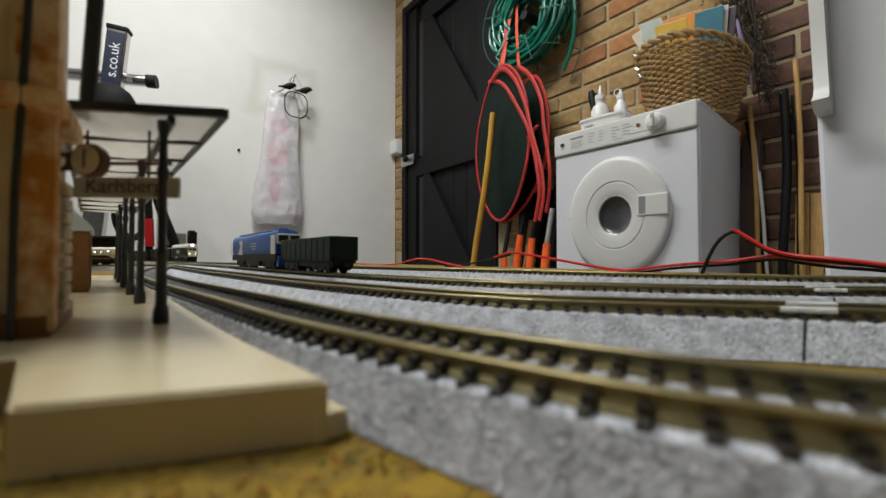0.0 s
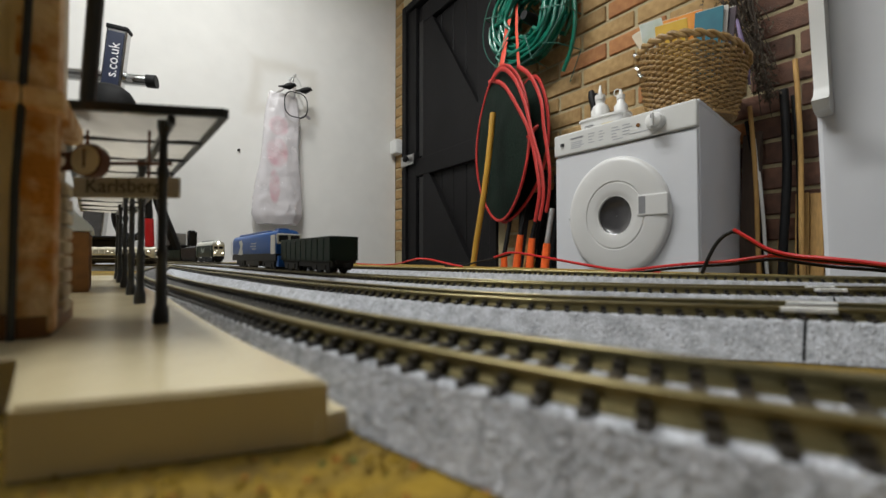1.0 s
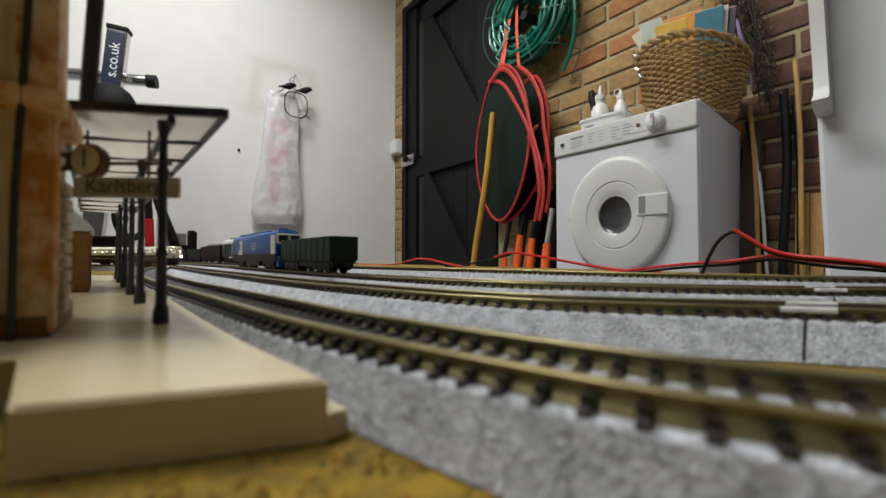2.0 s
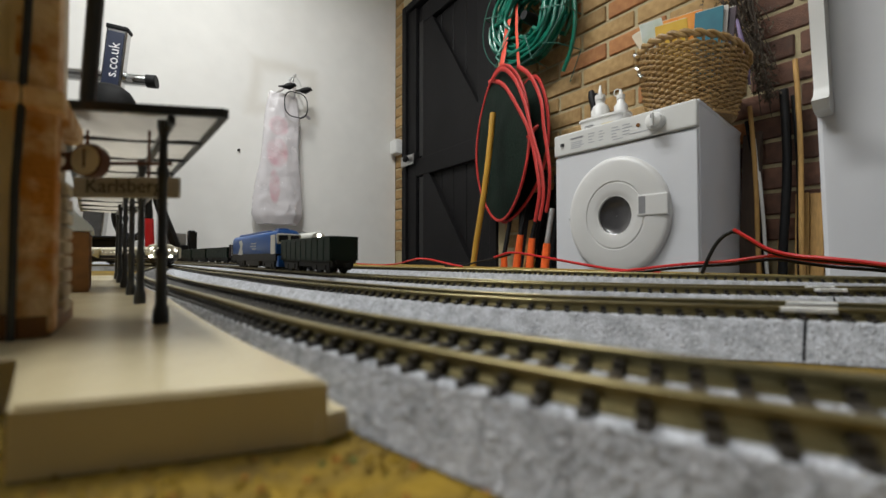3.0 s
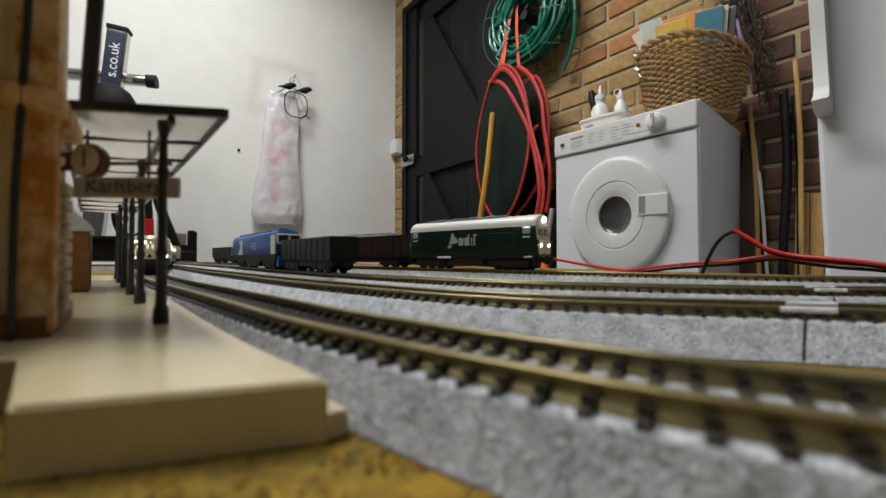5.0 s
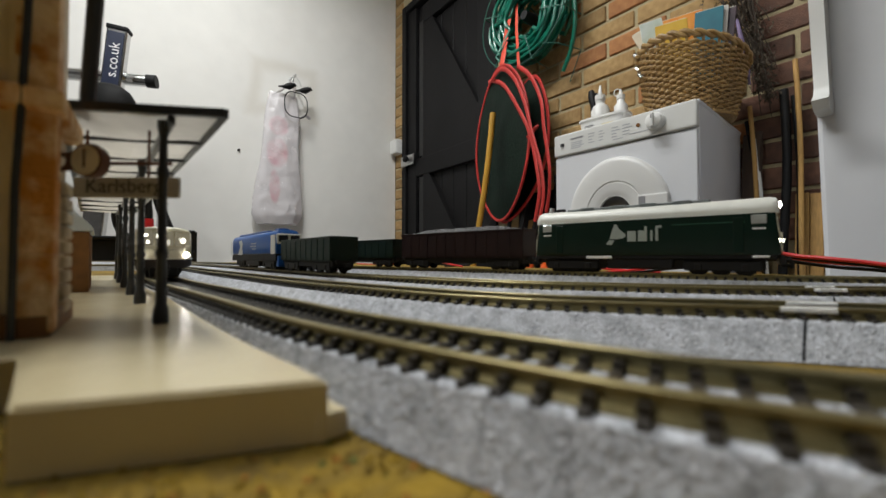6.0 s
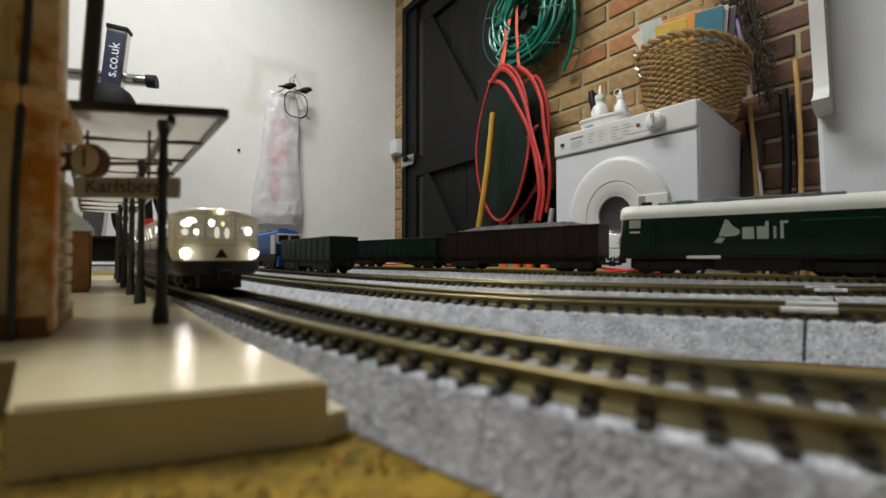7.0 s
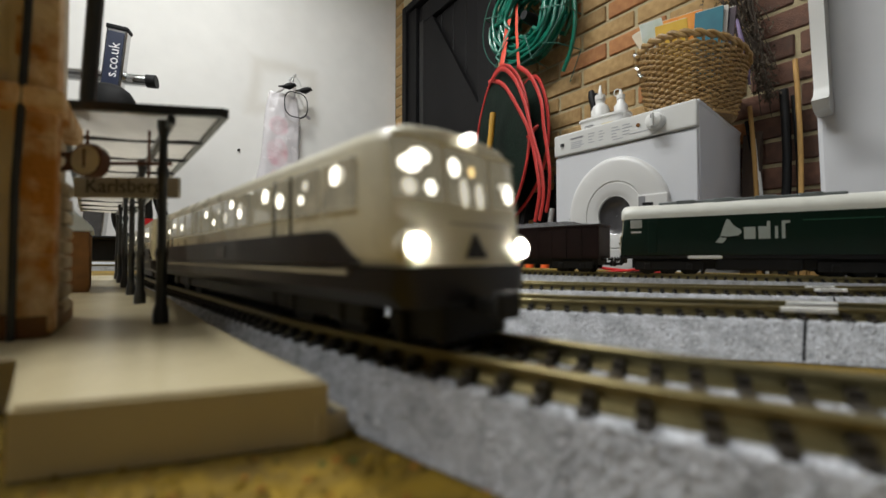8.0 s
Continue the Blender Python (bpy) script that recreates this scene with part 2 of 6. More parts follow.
def white_wall_material():
    m = WHITE_WALL.copy()
    m.name = "white_wall_stained"
    nt = m.node_tree
    b = nt.nodes["Principled BSDF"]
    src = b.inputs["Base Color"].links[0].from_socket
    tc = nt.nodes.new("ShaderNodeTexCoord")
    sep = nt.nodes.new("ShaderNodeSeparateXYZ")
    wob = nt.nodes.new("ShaderNodeTexNoise")
    wob.inputs["Scale"].default_value = 5
    nt.links.new(tc.outputs["Object"], wob.inputs["Vector"])

    def math_node(op, a, c):
        n = nt.nodes.new("ShaderNodeMath")
        n.operation = op
        for i, v in enumerate((a, c)):
            if isinstance(v, (int, float)):
                n.inputs[i].default_value = v
            else:
                nt.links.new(v, n.inputs[i])
        return n.outputs[0]

    nt.links.new(tc.outputs["Object"], sep.inputs[0])
    w = math_node("MULTIPLY", math_node("SUBTRACT", wob.outputs["Fac"], 0.5), 0.10)
    dx = math_node("SUBTRACT", math_node("ABSOLUTE", math_node("SUBTRACT", sep.outputs["X"], 0.665), 0.0), 0.165)
    dz = math_node("SUBTRACT", math_node("ABSOLUTE", math_node("SUBTRACT", sep.outputs["Z"], 1.27), 0.0), 0.135)
    d = math_node("ADD", math_node("MAXIMUM", dx, dz), w)
    ring = nt.nodes.new("ShaderNodeMapRange")
    ring.interpolation_type = "SMOOTHSTEP"
    ring.inputs["From Min"].default_value, ring.inputs["From Max"].default_value = 0.07, 0.0
    nt.links.new(math_node("ABSOLUTE", d, 0.0), ring.inputs["Value"])
    mix = nt.nodes.new("ShaderNodeMix")
    mix.data_type = "RGBA"
    mix.inputs["B"].default_value = (0.60, 0.57, 0.51, 1)
    nt.links.new(math_node("MULTIPLY", ring.outputs[0], 0.6), mix.inputs["Factor"])
    nt.links.new(src, mix.inputs["A"])
    nt.links.new(mix.outputs["Result"], b.inputs["Base Color"])
    return m


structure("wall_north", box(bmesh.new(), X0 - 0.1, WX - 0.003, WY, WY + 0.1, 0, ZCEIL), white_wall_material(),
          "white painted plaster wall with a faint grey patch outline", "wall")
# Unseen walls closing the room, coloured dark to cut light bounced onto camera-facing sides.
UNSEEN_WALL = mat("unseen_wall", (0.11, 0.105, 0.10), 0.9, var=0.3, scale=12, bump=0.4, bscale=60)
structure("wall_west", box(bmesh.new(), X0 - 0.1, X0, Y0, WY, 0, ZCEIL), UNSEEN_WALL, "plain dark grey wall added on an unseen side", "wall")
structure("wall_south", box(bmesh.new(), X0, WX, Y0 - 0.1, Y0, 0, ZCEIL), UNSEEN_WALL, "plain dark grey wall added on an unseen side", "wall")
bm = bmesh.new()
box(bm, WX + 0.006, WX + 0.11, Y0, DOOR_Y0, 0, ZCEIL)
box(bm, WX + 0.006, WX + 0.11, DOOR_Y1, WY + 0.1, 0, ZCEIL)
box(bm, WX + 0.006, WX + 0.11, DOOR_Y0, DOOR_Y1, DOOR_Z, ZCEIL)
box(bm, WX + 0.095, WX + 0.12, DOOR_Y0, DOOR_Y1, 0, DOOR_Z)
WALL_EAST = structure("wall_east", bm, MORTAR, "bare yellow and brown brick wall with thick mortar", "wall")


def ledged_door():
    d = thing("door_1", "black painted framed and braced wooden door, shut", "door", pose(WX, 0, 0), kind="structure")
    y0, y1 = DOOR_Y0, DOOR_Y1
    bm = bmesh.new()
    n = 7
    for i in range(n):
        a, c = y0 + 0.05 + (y1 - y0 - 0.1) * i / n, y0 + 0.05 + (y1 - y0 - 0.1) * (i + 1) / n
        box(bm, 0.035, 0.055, a, c - 0.004, 0.02, 1.98, 0.003, 1)
    part("boards", bm, BLACK_DOOR, d)
    for ya, yb in ((y0, y0 + 0.05), (y1 - 0.05, y1)):
        part("frame_post", box(bmesh.new(), -0.012, 0.09, ya, yb, 0, DOOR_Z, 0.004), BLACK_DOOR, d)
    part("frame_head", box(bmesh.new(), -0.010, 0.09, y0 + 0.05, y1 - 0.05, DOOR_Z - 0.05, DOOR_Z, 0.004), BLACK_DOOR, d)
    part("stile", box(bmesh.new(), 0.005, 0.035, y1 - 0.155, y1 - 0.055, 0.02, 1.97, 0.004), BLACK_DOOR, d)
    part("stile", box(bmesh.new(), 0.005, 0.035, y0 + 0.055, y0 + 0.155, 0.02, 1.97, 0.004), BLACK_DOOR, d)
    part("groove", box(bmesh.new(), 0.02, 0.034, y1 - 0.239, y1 - 0.156, 0.03, 1.86, 0.002), BLACK_GLOSS, d)
    for z in (0.10, 0.80, 1.82):
        part("ledge", box(bmesh.new(), 0.003, 0.035, y0 + 0.156, y1 - (0.240 if z > 1 else 0.156), z, z + 0.12, 0.005), BLACK_DOOR, d)
    # wide braces fill the corner under each diagonal
    for outline in ([(2.085, 0.92), (2.085, 1.82), (1.985, 1.82), (1.44, 0.92)], [(2.085, 0.22), (2.085, 0.80), (2.02, 0.80), (1.62, 0.22)]):
        part("brace", prism(bmesh.new(), outline, -0.035, -0.006, pose(0, 0, 0, 0, 0, 90)), BLACK_DOOR, d)
    latch = part("latch_plate", box(bmesh.new(), -0.022, -0.013, y1 - 0.16, y1 - 0.005, 0.885, 0.955, 0.003), GALV, d, "galvanised latch plate")
    part("latch_knob", lathe(bmesh.new(), [(0.010, 0), (0.012, 0.012), (0.022, 0.018), (0.022, 0.034), (0.012, 0.04)], 16,
                             pose(-0.02, y1 - 0.10, 0.925, 0, -90, 0)), BLACK_RUBBER, latch, "black knob", True)
    return d


ledged_door()


def light_switch():
    s = thing("switch_box", "white plastic switch box on the wall corner", "switch", pose(WX - 0.006, WY - 0.06, 0.99))
    part("box", box(bmesh.new(), -0.045, 0.006, -0.045, 0.045, 0, 0.10, 0.006), WHITE_PLASTIC, s)
    part("cover", box(bmesh.new(), -0.052, -0.046, -0.042, 0.042, 0.004, 0.096, 0.003), WHITE_PLASTIC, s)


light_switch()


def tube_lamp(x, y):
    s = thing("ceiling_light", "white fluorescent batten on the ceiling, lit", "ceiling light", pose(x, y, ZCEIL), group="ceiling battens")
    part("body", box(bmesh.new(), -0.03, 0.03, -0.62, 0.62, -0.035, 0, 0.006), WHITE_ENAMEL, s)
    part("tube", tube(bmesh.new(), [(0, -0.58, -0.05), (0, 0.58, -0.05)], 0.013, 12), mat("tube_glow", (1, 0.97, 0.9), emit=6.0), s)
    for e in (-0.6, 0.6):
        part("end_cap", box(bmesh.new(), -0.018, 0.018, e - 0.02, e + 0.02, -0.066, -0.035, 0.004), WHITE_PLASTIC, s)


tube_lamp(0.12, 1.12)
tube_lamp(-1.05, 0.52)

# ---- layout board ----
ZB = ZC - 0.0145             # top of the board
ZR = 0.0087                  # rail top above the board


def layout_board():
    b = thing("layout_board", "mustard yellow scatter covered model railway baseboard", "baseboard", pose(0, 0, 0))
    bm = box(bmesh.new(), -0.45, 0.43, -0.55, 1.30, ZB - 0.018, ZB, 0.002, 1)
    part("top", bm, MUSTARD, b)
    for x in (-0.42, 0.38):
        part("rail_beam", box(bmesh.new(), x, x + 0.02, -0.5, 1.2, ZB - 0.07, ZB - 0.018), PINE, b, "pine batten")
    for x in (-0.41, 0.35):
        for y in (-0.45, 1.1):
            part("leg", box(bmesh.new(), x, x + 0.045, y, y + 0.045, 0, ZB - 0.018), PINE, b, "pine leg")


layout_board()


def octa(verts, faces, p, s):
    """Add a small rough stone to vertex and face lists."""
    k = len(verts)
    for v in ((1, 0, 0), (-1, 0, 0), (0, 1, 0), (0, -1, 0), (0, 0, 0.8), (0, 0, -0.6)):
        verts.append((p[0] + v[0] * s * random.uniform(0.7, 1.2), p[1] + v[1] * s * random.uniform(0.7, 1.2), p[2] + v[2] * s * random.uniform(0.7, 1.2)))
    for a, b, c in ((0, 2, 4), (2, 1, 4), (1, 3, 4), (3, 0, 4), (2, 0, 5), (1, 2, 5), (3, 1, 5), (0, 3, 5)):
        faces.append((k + a, k + b, k + c))


def stuff_mesh(name, verts, faces, material, parent):
    me = bpy.data.meshes.new(name)
    me.from_pydata(verts, [], faces)
    me.materials.append(material)
    ob = new(name, me)
    ob.parent = parent
    return tagged(ob, kind="stuff")


def stone_material(name, dark, light):
    """Each grain takes its own shade."""
    m = bpy.data.materials.new(name)
    m.use_nodes = True
    nt = m.node_tree
    g = nt.nodes.new("ShaderNodeNewGeometry")
    mix = nt.nodes.new("ShaderNodeMix")
    mix.data_type = "RGBA"
    mix.inputs["A"].default_value, mix.inputs["B"].default_value = (*dark, 1), (*light, 1)
    nt.links.new(g.outputs["Random Per Island"], mix.inputs["Factor"])
    nt.links.new(mix.outputs["Result"], nt.nodes["Principled BSDF"].inputs["Base Color"])
    nt.nodes["Principled BSDF"].inputs["Roughness"].default_value = 0.85
    return m


def scatter():
    """Foam scatter strewn on the bare board before the platform."""
    random.seed(12)
    sc = thing("scatter_foam", "loose mustard and green foam scatter on the board", "scatter", pose(0, 0, ZB), kind="stuff")
    cols = [((0.12, 0.07, 0.003), (0.40, 0.255, 0.016), 5200), ((0.05, 0.07, 0.006), (0.16, 0.20, 0.05), 350), ((0.30, 0.10, 0.01), (0.50, 0.22, 0.03), 500)]
    for n, (a, b, count) in enumerate(cols):
        verts, faces = [], []
        for i in range(count):
            x, y = random.uniform(-0.05, 0.06), random.uniform(0.008, 0.075)
            r = random.uniform(0.00012, 0.00042)
            octa(verts, faces, (x, y, r * 0.3), r)
        me = bpy.data.meshes.new("foam_scatter")
        me.from_pydata(verts, [], faces)
        me.materials.append(stone_material("foam_%d" % n, a, b))
        ob = new("foam_scatter", me)
        ob.parent = sc
        tagged(ob, kind="stuff")


scatter()

T1 = [(-0.42, 0.585), (-0.25, 0.585), (-0.11, 0.582), (-0.045, 0.567), (0.0, 0.535), (0.017, 0.49), (0.015, 0.44), (0.011, 0.39), (0.006, 0.33), (0.003, 0.27), (0.0045, 0.20), (0.0086, 0.144),
      (0.0155, 0.083), (0.0187, 0.052), (0.0216, 0.036), (0.0242, 0.0245), (0.0272, 0.0133), (0.0302, 0.006), (0.0355, -0.006), (0.046, -0.03), (0.062, -0.07), (0.085, -0.13)]
T2 = [(-0.02, 0.70), (0.012, 0.56), (0.024, 0.40), (0.031, 0.27), (0.0375, 0.183), (0.0445, 0.112), (0.0565, 0.057), (0.069, 0.034), (0.0815, 0.018), (0.090, 0.005), (0.105, -0.02), (0.13, -0.07), (0.16, -0.13)]
T3 = [(0.03, 0.72), (0.052, 0.52), (0.064, 0.37), (0.069, 0.25), (0.0755, 0.168), (0.089, 0.093), (0.108, 0.056), (0.126, 0.030), (0.147, 0.008), (0.169, -0.0135), (0.204, -0.057), (0.244, -0.112)]
T4 = [(-0.42, 1.05), (-0.25, 1.05), (-0.12, 1.03), (-0.04, 0.965), (0.015, 0.87), (0.045, 0.77), (0.060, 0.68), (0.072, 0.57), (0.090, 0.45), (0.112, 0.33), (0.128, 0.246), (0.146, 0.161), (0.159, 0.092), (0.1715, 0.047), (0.1865, 0.012), (0.211, -0.03), (0.245, -0.085), (0.283, -0.14)]
LIFT = {"a": 0.0, "b": 0.0, "c": 0.0, "d": 0.0012}
G = 0.0045                   # half the gauge


STONES = stone_material("ballast_stones", (0.15, 0.155, 0.165), (0.82, 0.83, 0.86))


def grains(owner, path, z, lift, inner):
    """Fine grains moulded on both shoulders of a track and between its sleepers, where it runs near the platform."""
    random.seed(31)
    verts, faces = [], []
    for i in range(len(path) - 1):
        p, q = path[i], path[i + 1]
        if not -0.04 < p.y < 0.24 or p.x < 0:
            continue
        near = p.y < 0.10
        side = Vector(((q - p).y, -(q - p).x, 0)).normalized()
        for k in range(150 if near else 60):
            s = random.choice((-1, 1))
            w = inner if s > 0 else 0.0125
            top = min(0.0078, w - 0.0020)
            d = random.uniform(0.0058, w)
            h = 0.0068 if d < top else 0.0068 - (0.0049 + lift) * (d - top) / (w - top)
            c = p.lerp(q, random.random()) + side * s * d
            octa(verts, faces, (c.x, c.y, z + h), random.uniform(0.00010, 0.00026))
        for k in range(50 if near else 16):
            c = p.lerp(q, random.random()) + side * random.uniform(-0.0040, 0.0040)
            octa(verts, faces, (c.x, c.y, z + 0.0068), random.uniform(0.00010, 0.00022))
    stuff_mesh("ballast_gravel", verts, faces, STONES, owner)


def track(points, lift, label, inner=0.0125):
    z = ZB + lift - 0.0017
    path = smooth_path([(x, y, z) for x, y in points], 0.003)
    t = thing("track", label, "model track", None, "parallel model tracks")
    part("roadbed", sweep(bmesh.new(), path, [(-0.0125, 0.0019 - lift), (-0.0078, 0.0068), (min(0.0078, inner - 0.0020), 0.0068), (inner, 0.0019 - lift)]), BALLAST, t, "speckled grey moulded ballast")
    for s in (-1, 1):
        c = s * G
        prof = [(-0.0008, 0.0066), (-0.0008, 0.0071), (-0.00034, 0.0074), (-0.00034, 0.0080), (-0.00055, 0.0082), (-0.00055, 0.0086), (-0.00042, 0.0087),
                (0.00042, 0.0087), (0.00055, 0.0086), (0.00055, 0.0082), (0.00034, 0.0080), (0.00034, 0.0074), (0.0008, 0.0071), (0.0008, 0.0066)]
        part("rail", sweep(bmesh.new(), path, [(c + p, q) for p, q in prof]), RAIL, t, "bronze coloured metal rail")
    ties = smooth_path([(x, y, z) for x, y in points], 0.0028)
    bm = box(bmesh.new(), -0.0068, 0.0068, -0.00042, 0.00042, 0.0058, 0.00735, 0.00012, 1)
    for s in (-1, 1):
        # chairs that grip the rail on both sides
        for q in (-0.0013, 0.00036):
            box(bm, s * G + q, s * G + q + 0.00094, -0.00040, 0.00040, 0.0073, 0.0079)
    me = bpy.data.meshes.new("sleeper")
    bm.to_mesh(me)
    bm.free()
    me.materials.append(SLEEPER)
    far, single = [], 0
    for a, b in list(zip(ties, ties[1:]))[::-1]:
        if not (-0.10 < a.y < 0.60 and a.x > -0.03) or single >= 240:
            far.append((a, b))
            continue
        single += 1
        shared("sleeper", me, Matrix.Translation((a + b) / 2) @ pose(0, 0, 0, 0, 0, math.degrees(math.atan2(b.y - a.y, b.x - a.x)) - 90), t)
    if len(far) > 1:
        verts, faces = [], []
        for a, b in far:
            p, way = (a + b) / 2, (b - a).normalized()
            side = Vector((way.y, -way.x, 0))
            k = len(verts)
            for u, v, h in itertools.product((-0.0067, 0.0067), (-0.00042, 0.00042), (0.0058, 0.00735)):
                verts.append(p + side * u + way * v + Vector((0, 0, h)))
            faces += [tuple(k + i for i in f) for f in ((0, 1, 3, 2), (4, 6, 7, 5), (0, 4, 5, 1), (2, 3, 7, 6), (1, 5, 7, 3))]
        stuff_mesh("far_sleepers", verts, faces, SLEEPER, t)
    grains(t, path, z, lift, inner)
    return path


P1 = track(T1, LIFT["a"], "grey ballasted track beside the platform", 0.0090)
P2 = track(T2, LIFT["b"], "grey ballasted track, empty, next to the platform line")
P3 = track(T3, LIFT["c"], "grey ballasted siding holding the blue locomotive")


def rail_joint(path, y, owner_label):
    """A butt joint in a track: a dark seam in the roadbed and bright joiners on both rails."""
    i = min(range(len(path)), key=lambda k: abs(path[k].y - y))
    a, b = path[i], path[i + 1]
    side = Vector(((b - a).y, -(b - a).x, 0)).normalized()
    way = (b - a).normalized()
    j = thing("track_joint", owner_label, "track joint", None, "track joints")
    skew = way * -0.5
    b2 = bmesh.new()
    ring = [(-0.0126, 0.0021), (-0.0079, 0.0069), (0.0079, 0.0069), (0.0126, 0.0021)]
    fore = [b2.verts.new(a + side * u + skew * u + Vector((0, 0, v))) for u, v in ring]
    aft = [b2.verts.new(a + way * 0.0004 + side * u + skew * u + Vector((0, 0, v))) for u, v in ring]
    for k in range(4):
        b2.faces.new((fore[k], fore[(k + 1) % 4], aft[(k + 1) % 4], aft[k]))
    b2.faces.new(fore[::-1])
    b2.faces.new(aft)
    part("seam", b2, BLACK_RUBBER, j)
    for s in (-1, 1):
        c = s * G
        mid = a + side * c + skew * c - side * c
        joiner = [mid - way * 0.0034, mid, mid + way * 0.0034]
        part("joiner", sweep(bmesh.new(), joiner, [(c - 0.0011, 0.0079), (c - 0.0011, 0.0085), (c - 0.0007, 0.00865), (c + 0.0007, 0.00865), (c + 0.0011, 0.0085), (c + 0.0011, 0.0079)]), mat("bright_nickel", (0.93, 0.93, 0.90), 0.3, 0.35, var=0.03), j, "bright metal rail joiner")


rail_joint(P2, 0.0133, "dark seam and bright joiners in the track")
rail_joint(P3, 0.0178, "dark seam and bright joiners in the track")
P4 = track(T4, LIFT["d"], "grey ballasted outer track of the goods train")

# ---- platform ----
ZP = ZC - 0.0106              # platform top, before the model is shrunk about the eye
NEAR = Matrix.Translation((0, 0, ZC)) @ Matrix.Scale(0.9, 4) @ Matrix.Translation((0, 0, -ZC))


def platform():
    p = thing("platform", "ivory plastic model station platform", "platform", NEAR)
    base = ZC - 0.0145 / 0.9 + 0.0002
    edge = smooth_path([(0.0127, 0.0325, 0), (0.0098, 0.056, 0), (0.0070, 0.094, 0), (0.0030, 0.167, 0), (-0.0035, 0.30, 0)], 0.006)
    left = [(-0.040, 0.31), (-0.040, 0.063), (-0.0100, 0.059), (-0.0075, 0.0405)]
    outline = [(v.x, v.y) for v in edge] + left
    b = bmesh.new()
    lo = [b.verts.new((x, y, base)) for x, y in outline]
    hi = [b.verts.new((x, y, ZP)) for x, y in outline]
    n = len(outline)
    for i in range(n):
        b.faces.new((lo[i], lo[(i + 1) % n], hi[(i + 1) % n], hi[i]))
    top = b.faces.new(hi)
    b.faces.new(lo[::-1])
    bmesh.ops.bevel(b, geom=list(top.edges), offset=0.0003, segments=2, affect="EDGES")
    part("deck", b, IVORY, p)
    lip = [v + Vector((0.0014, 0.0004, 0)) for v in edge]
    part("step", sweep(bmesh.new(), lip, [(-0.0022, base), (-0.0022, base + 0.0024), (0.0006, base + 0.0022), (0.0008, base)]), IVORY, p)


platform()


def canopy():
    """A platform roof on a row of posts; the row bends with the platform edge."""
    c = thing("platform_canopy", "dark framed model platform canopy with frosted roof on posts", "canopy", NEAR)
    row = [(0.0023, 0.0775), (-0.0006, 0.1130), (-0.0028, 0.1410), (-0.0053, 0.1760), (-0.0080, 0.2120), (-0.0105, 0.2500)]
    zt = ZC + 0.0225
    for x, y in row:
        bm = lathe(bmesh.new(), [(0.00115, 0), (0.00115, 0.0012), (0.00105, 0.0024), (0.00080, 0.0030), (0.00072, 0.0105), (0.00088, 0.0110), (0.00088, 0.0116), (0.00068, 0.0120), (0.00062, zt - ZP - 0.010), (0.00090, zt - ZP - 0.009), (0.00090, zt - ZP - 0.0082), (0.00062, zt - ZP - 0.0076), (0.00058, zt - ZP - 0.003), (0.00090, zt - ZP - 0.0012), (0.00090, zt - ZP)], 10,
                   Matrix.Translation((x, y, ZP)))
        part("post", bm, POST, c, smooth=True)
    # roof: a sheet with dark edges, ribs across; its near end is cut askew
    left = smooth_path([(-0.0100, 0.0806, 0), (-0.0122, 0.1060, 0), (-0.0150, 0.1400, 0), (-0.0185, 0.1850, 0), (-0.0245, 0.2600, 0)], 0.0036)
    right = smooth_path([(0.0100, 0.0696, 0), (0.0086, 0.0900, 0), (0.0056, 0.1290, 0), (0.0020, 0.1780, 0), (-0.0045, 0.2560, 0)], 0.0037)
    n = min(len(left), len(right))
    b = bmesh.new()
    rings = []
    for p, q in zip(left[:n], right[:n]):
        mid = (p + q) / 2
        rings.append([b.verts.new(v + Vector((0, 0, zt + dz))) for v, dz in ((p, 0.0004), (p, 0.0009), (mid, 0.0002), (q, 0.0009), (q, 0.0004), (mid, -0.0003))])
    for u, v in zip(rings, rings[1:]):
        for k in range(6):
            b.faces.new((u[k], u[(k + 1) % 6], v[(k + 1) % 6], v[k]))
    b.faces.new(rings[0][::-1])
    b.faces.new(rings[-1])
    part("roof_sheet", b, CANOPY, c, "frosted translucent roofing")
    for path in (left[:n], right[:n]):
        part("edge_beam", sweep(bmesh.new(), path, [(-0.0005, zt - 0.0001), (-0.0005, zt + 0.0013), (0.0005, zt + 0.0013), (0.0005, zt - 0.0001)]), POST, c)
    inner = [p.lerp(q, 0.66) for p, q in zip(left[:n], right[:n])]
    part("ridge_beam", sweep(bmesh.new(), inner, [(-0.0005, zt - 0.0014), (-0.0005, zt - 0.0003), (0.0005, zt - 0.0003), (0.0005, zt - 0.0014)]), POST, c)
    for i in (0, n - 1):
        part("end_beam", sweep(bmesh.new(), [left[i], (left[i] + right[i]) / 2, right[i]], [(-0.0005, zt - 0.0001), (-0.0005, zt + 0.0012), (0.0005, zt + 0.0012), (0.0005, zt - 0.0001)]), POST, c)
    for k in range(5, n - 3, 5):
        part("rib", sweep(bmesh.new(), [left[k], right[k]], [(-0.0003, zt - 0.0005), (-0.0003, zt + 0.0002), (0.0003, zt + 0.0002), (0.0003, zt - 0.0005)]), POST, c)


canopy()


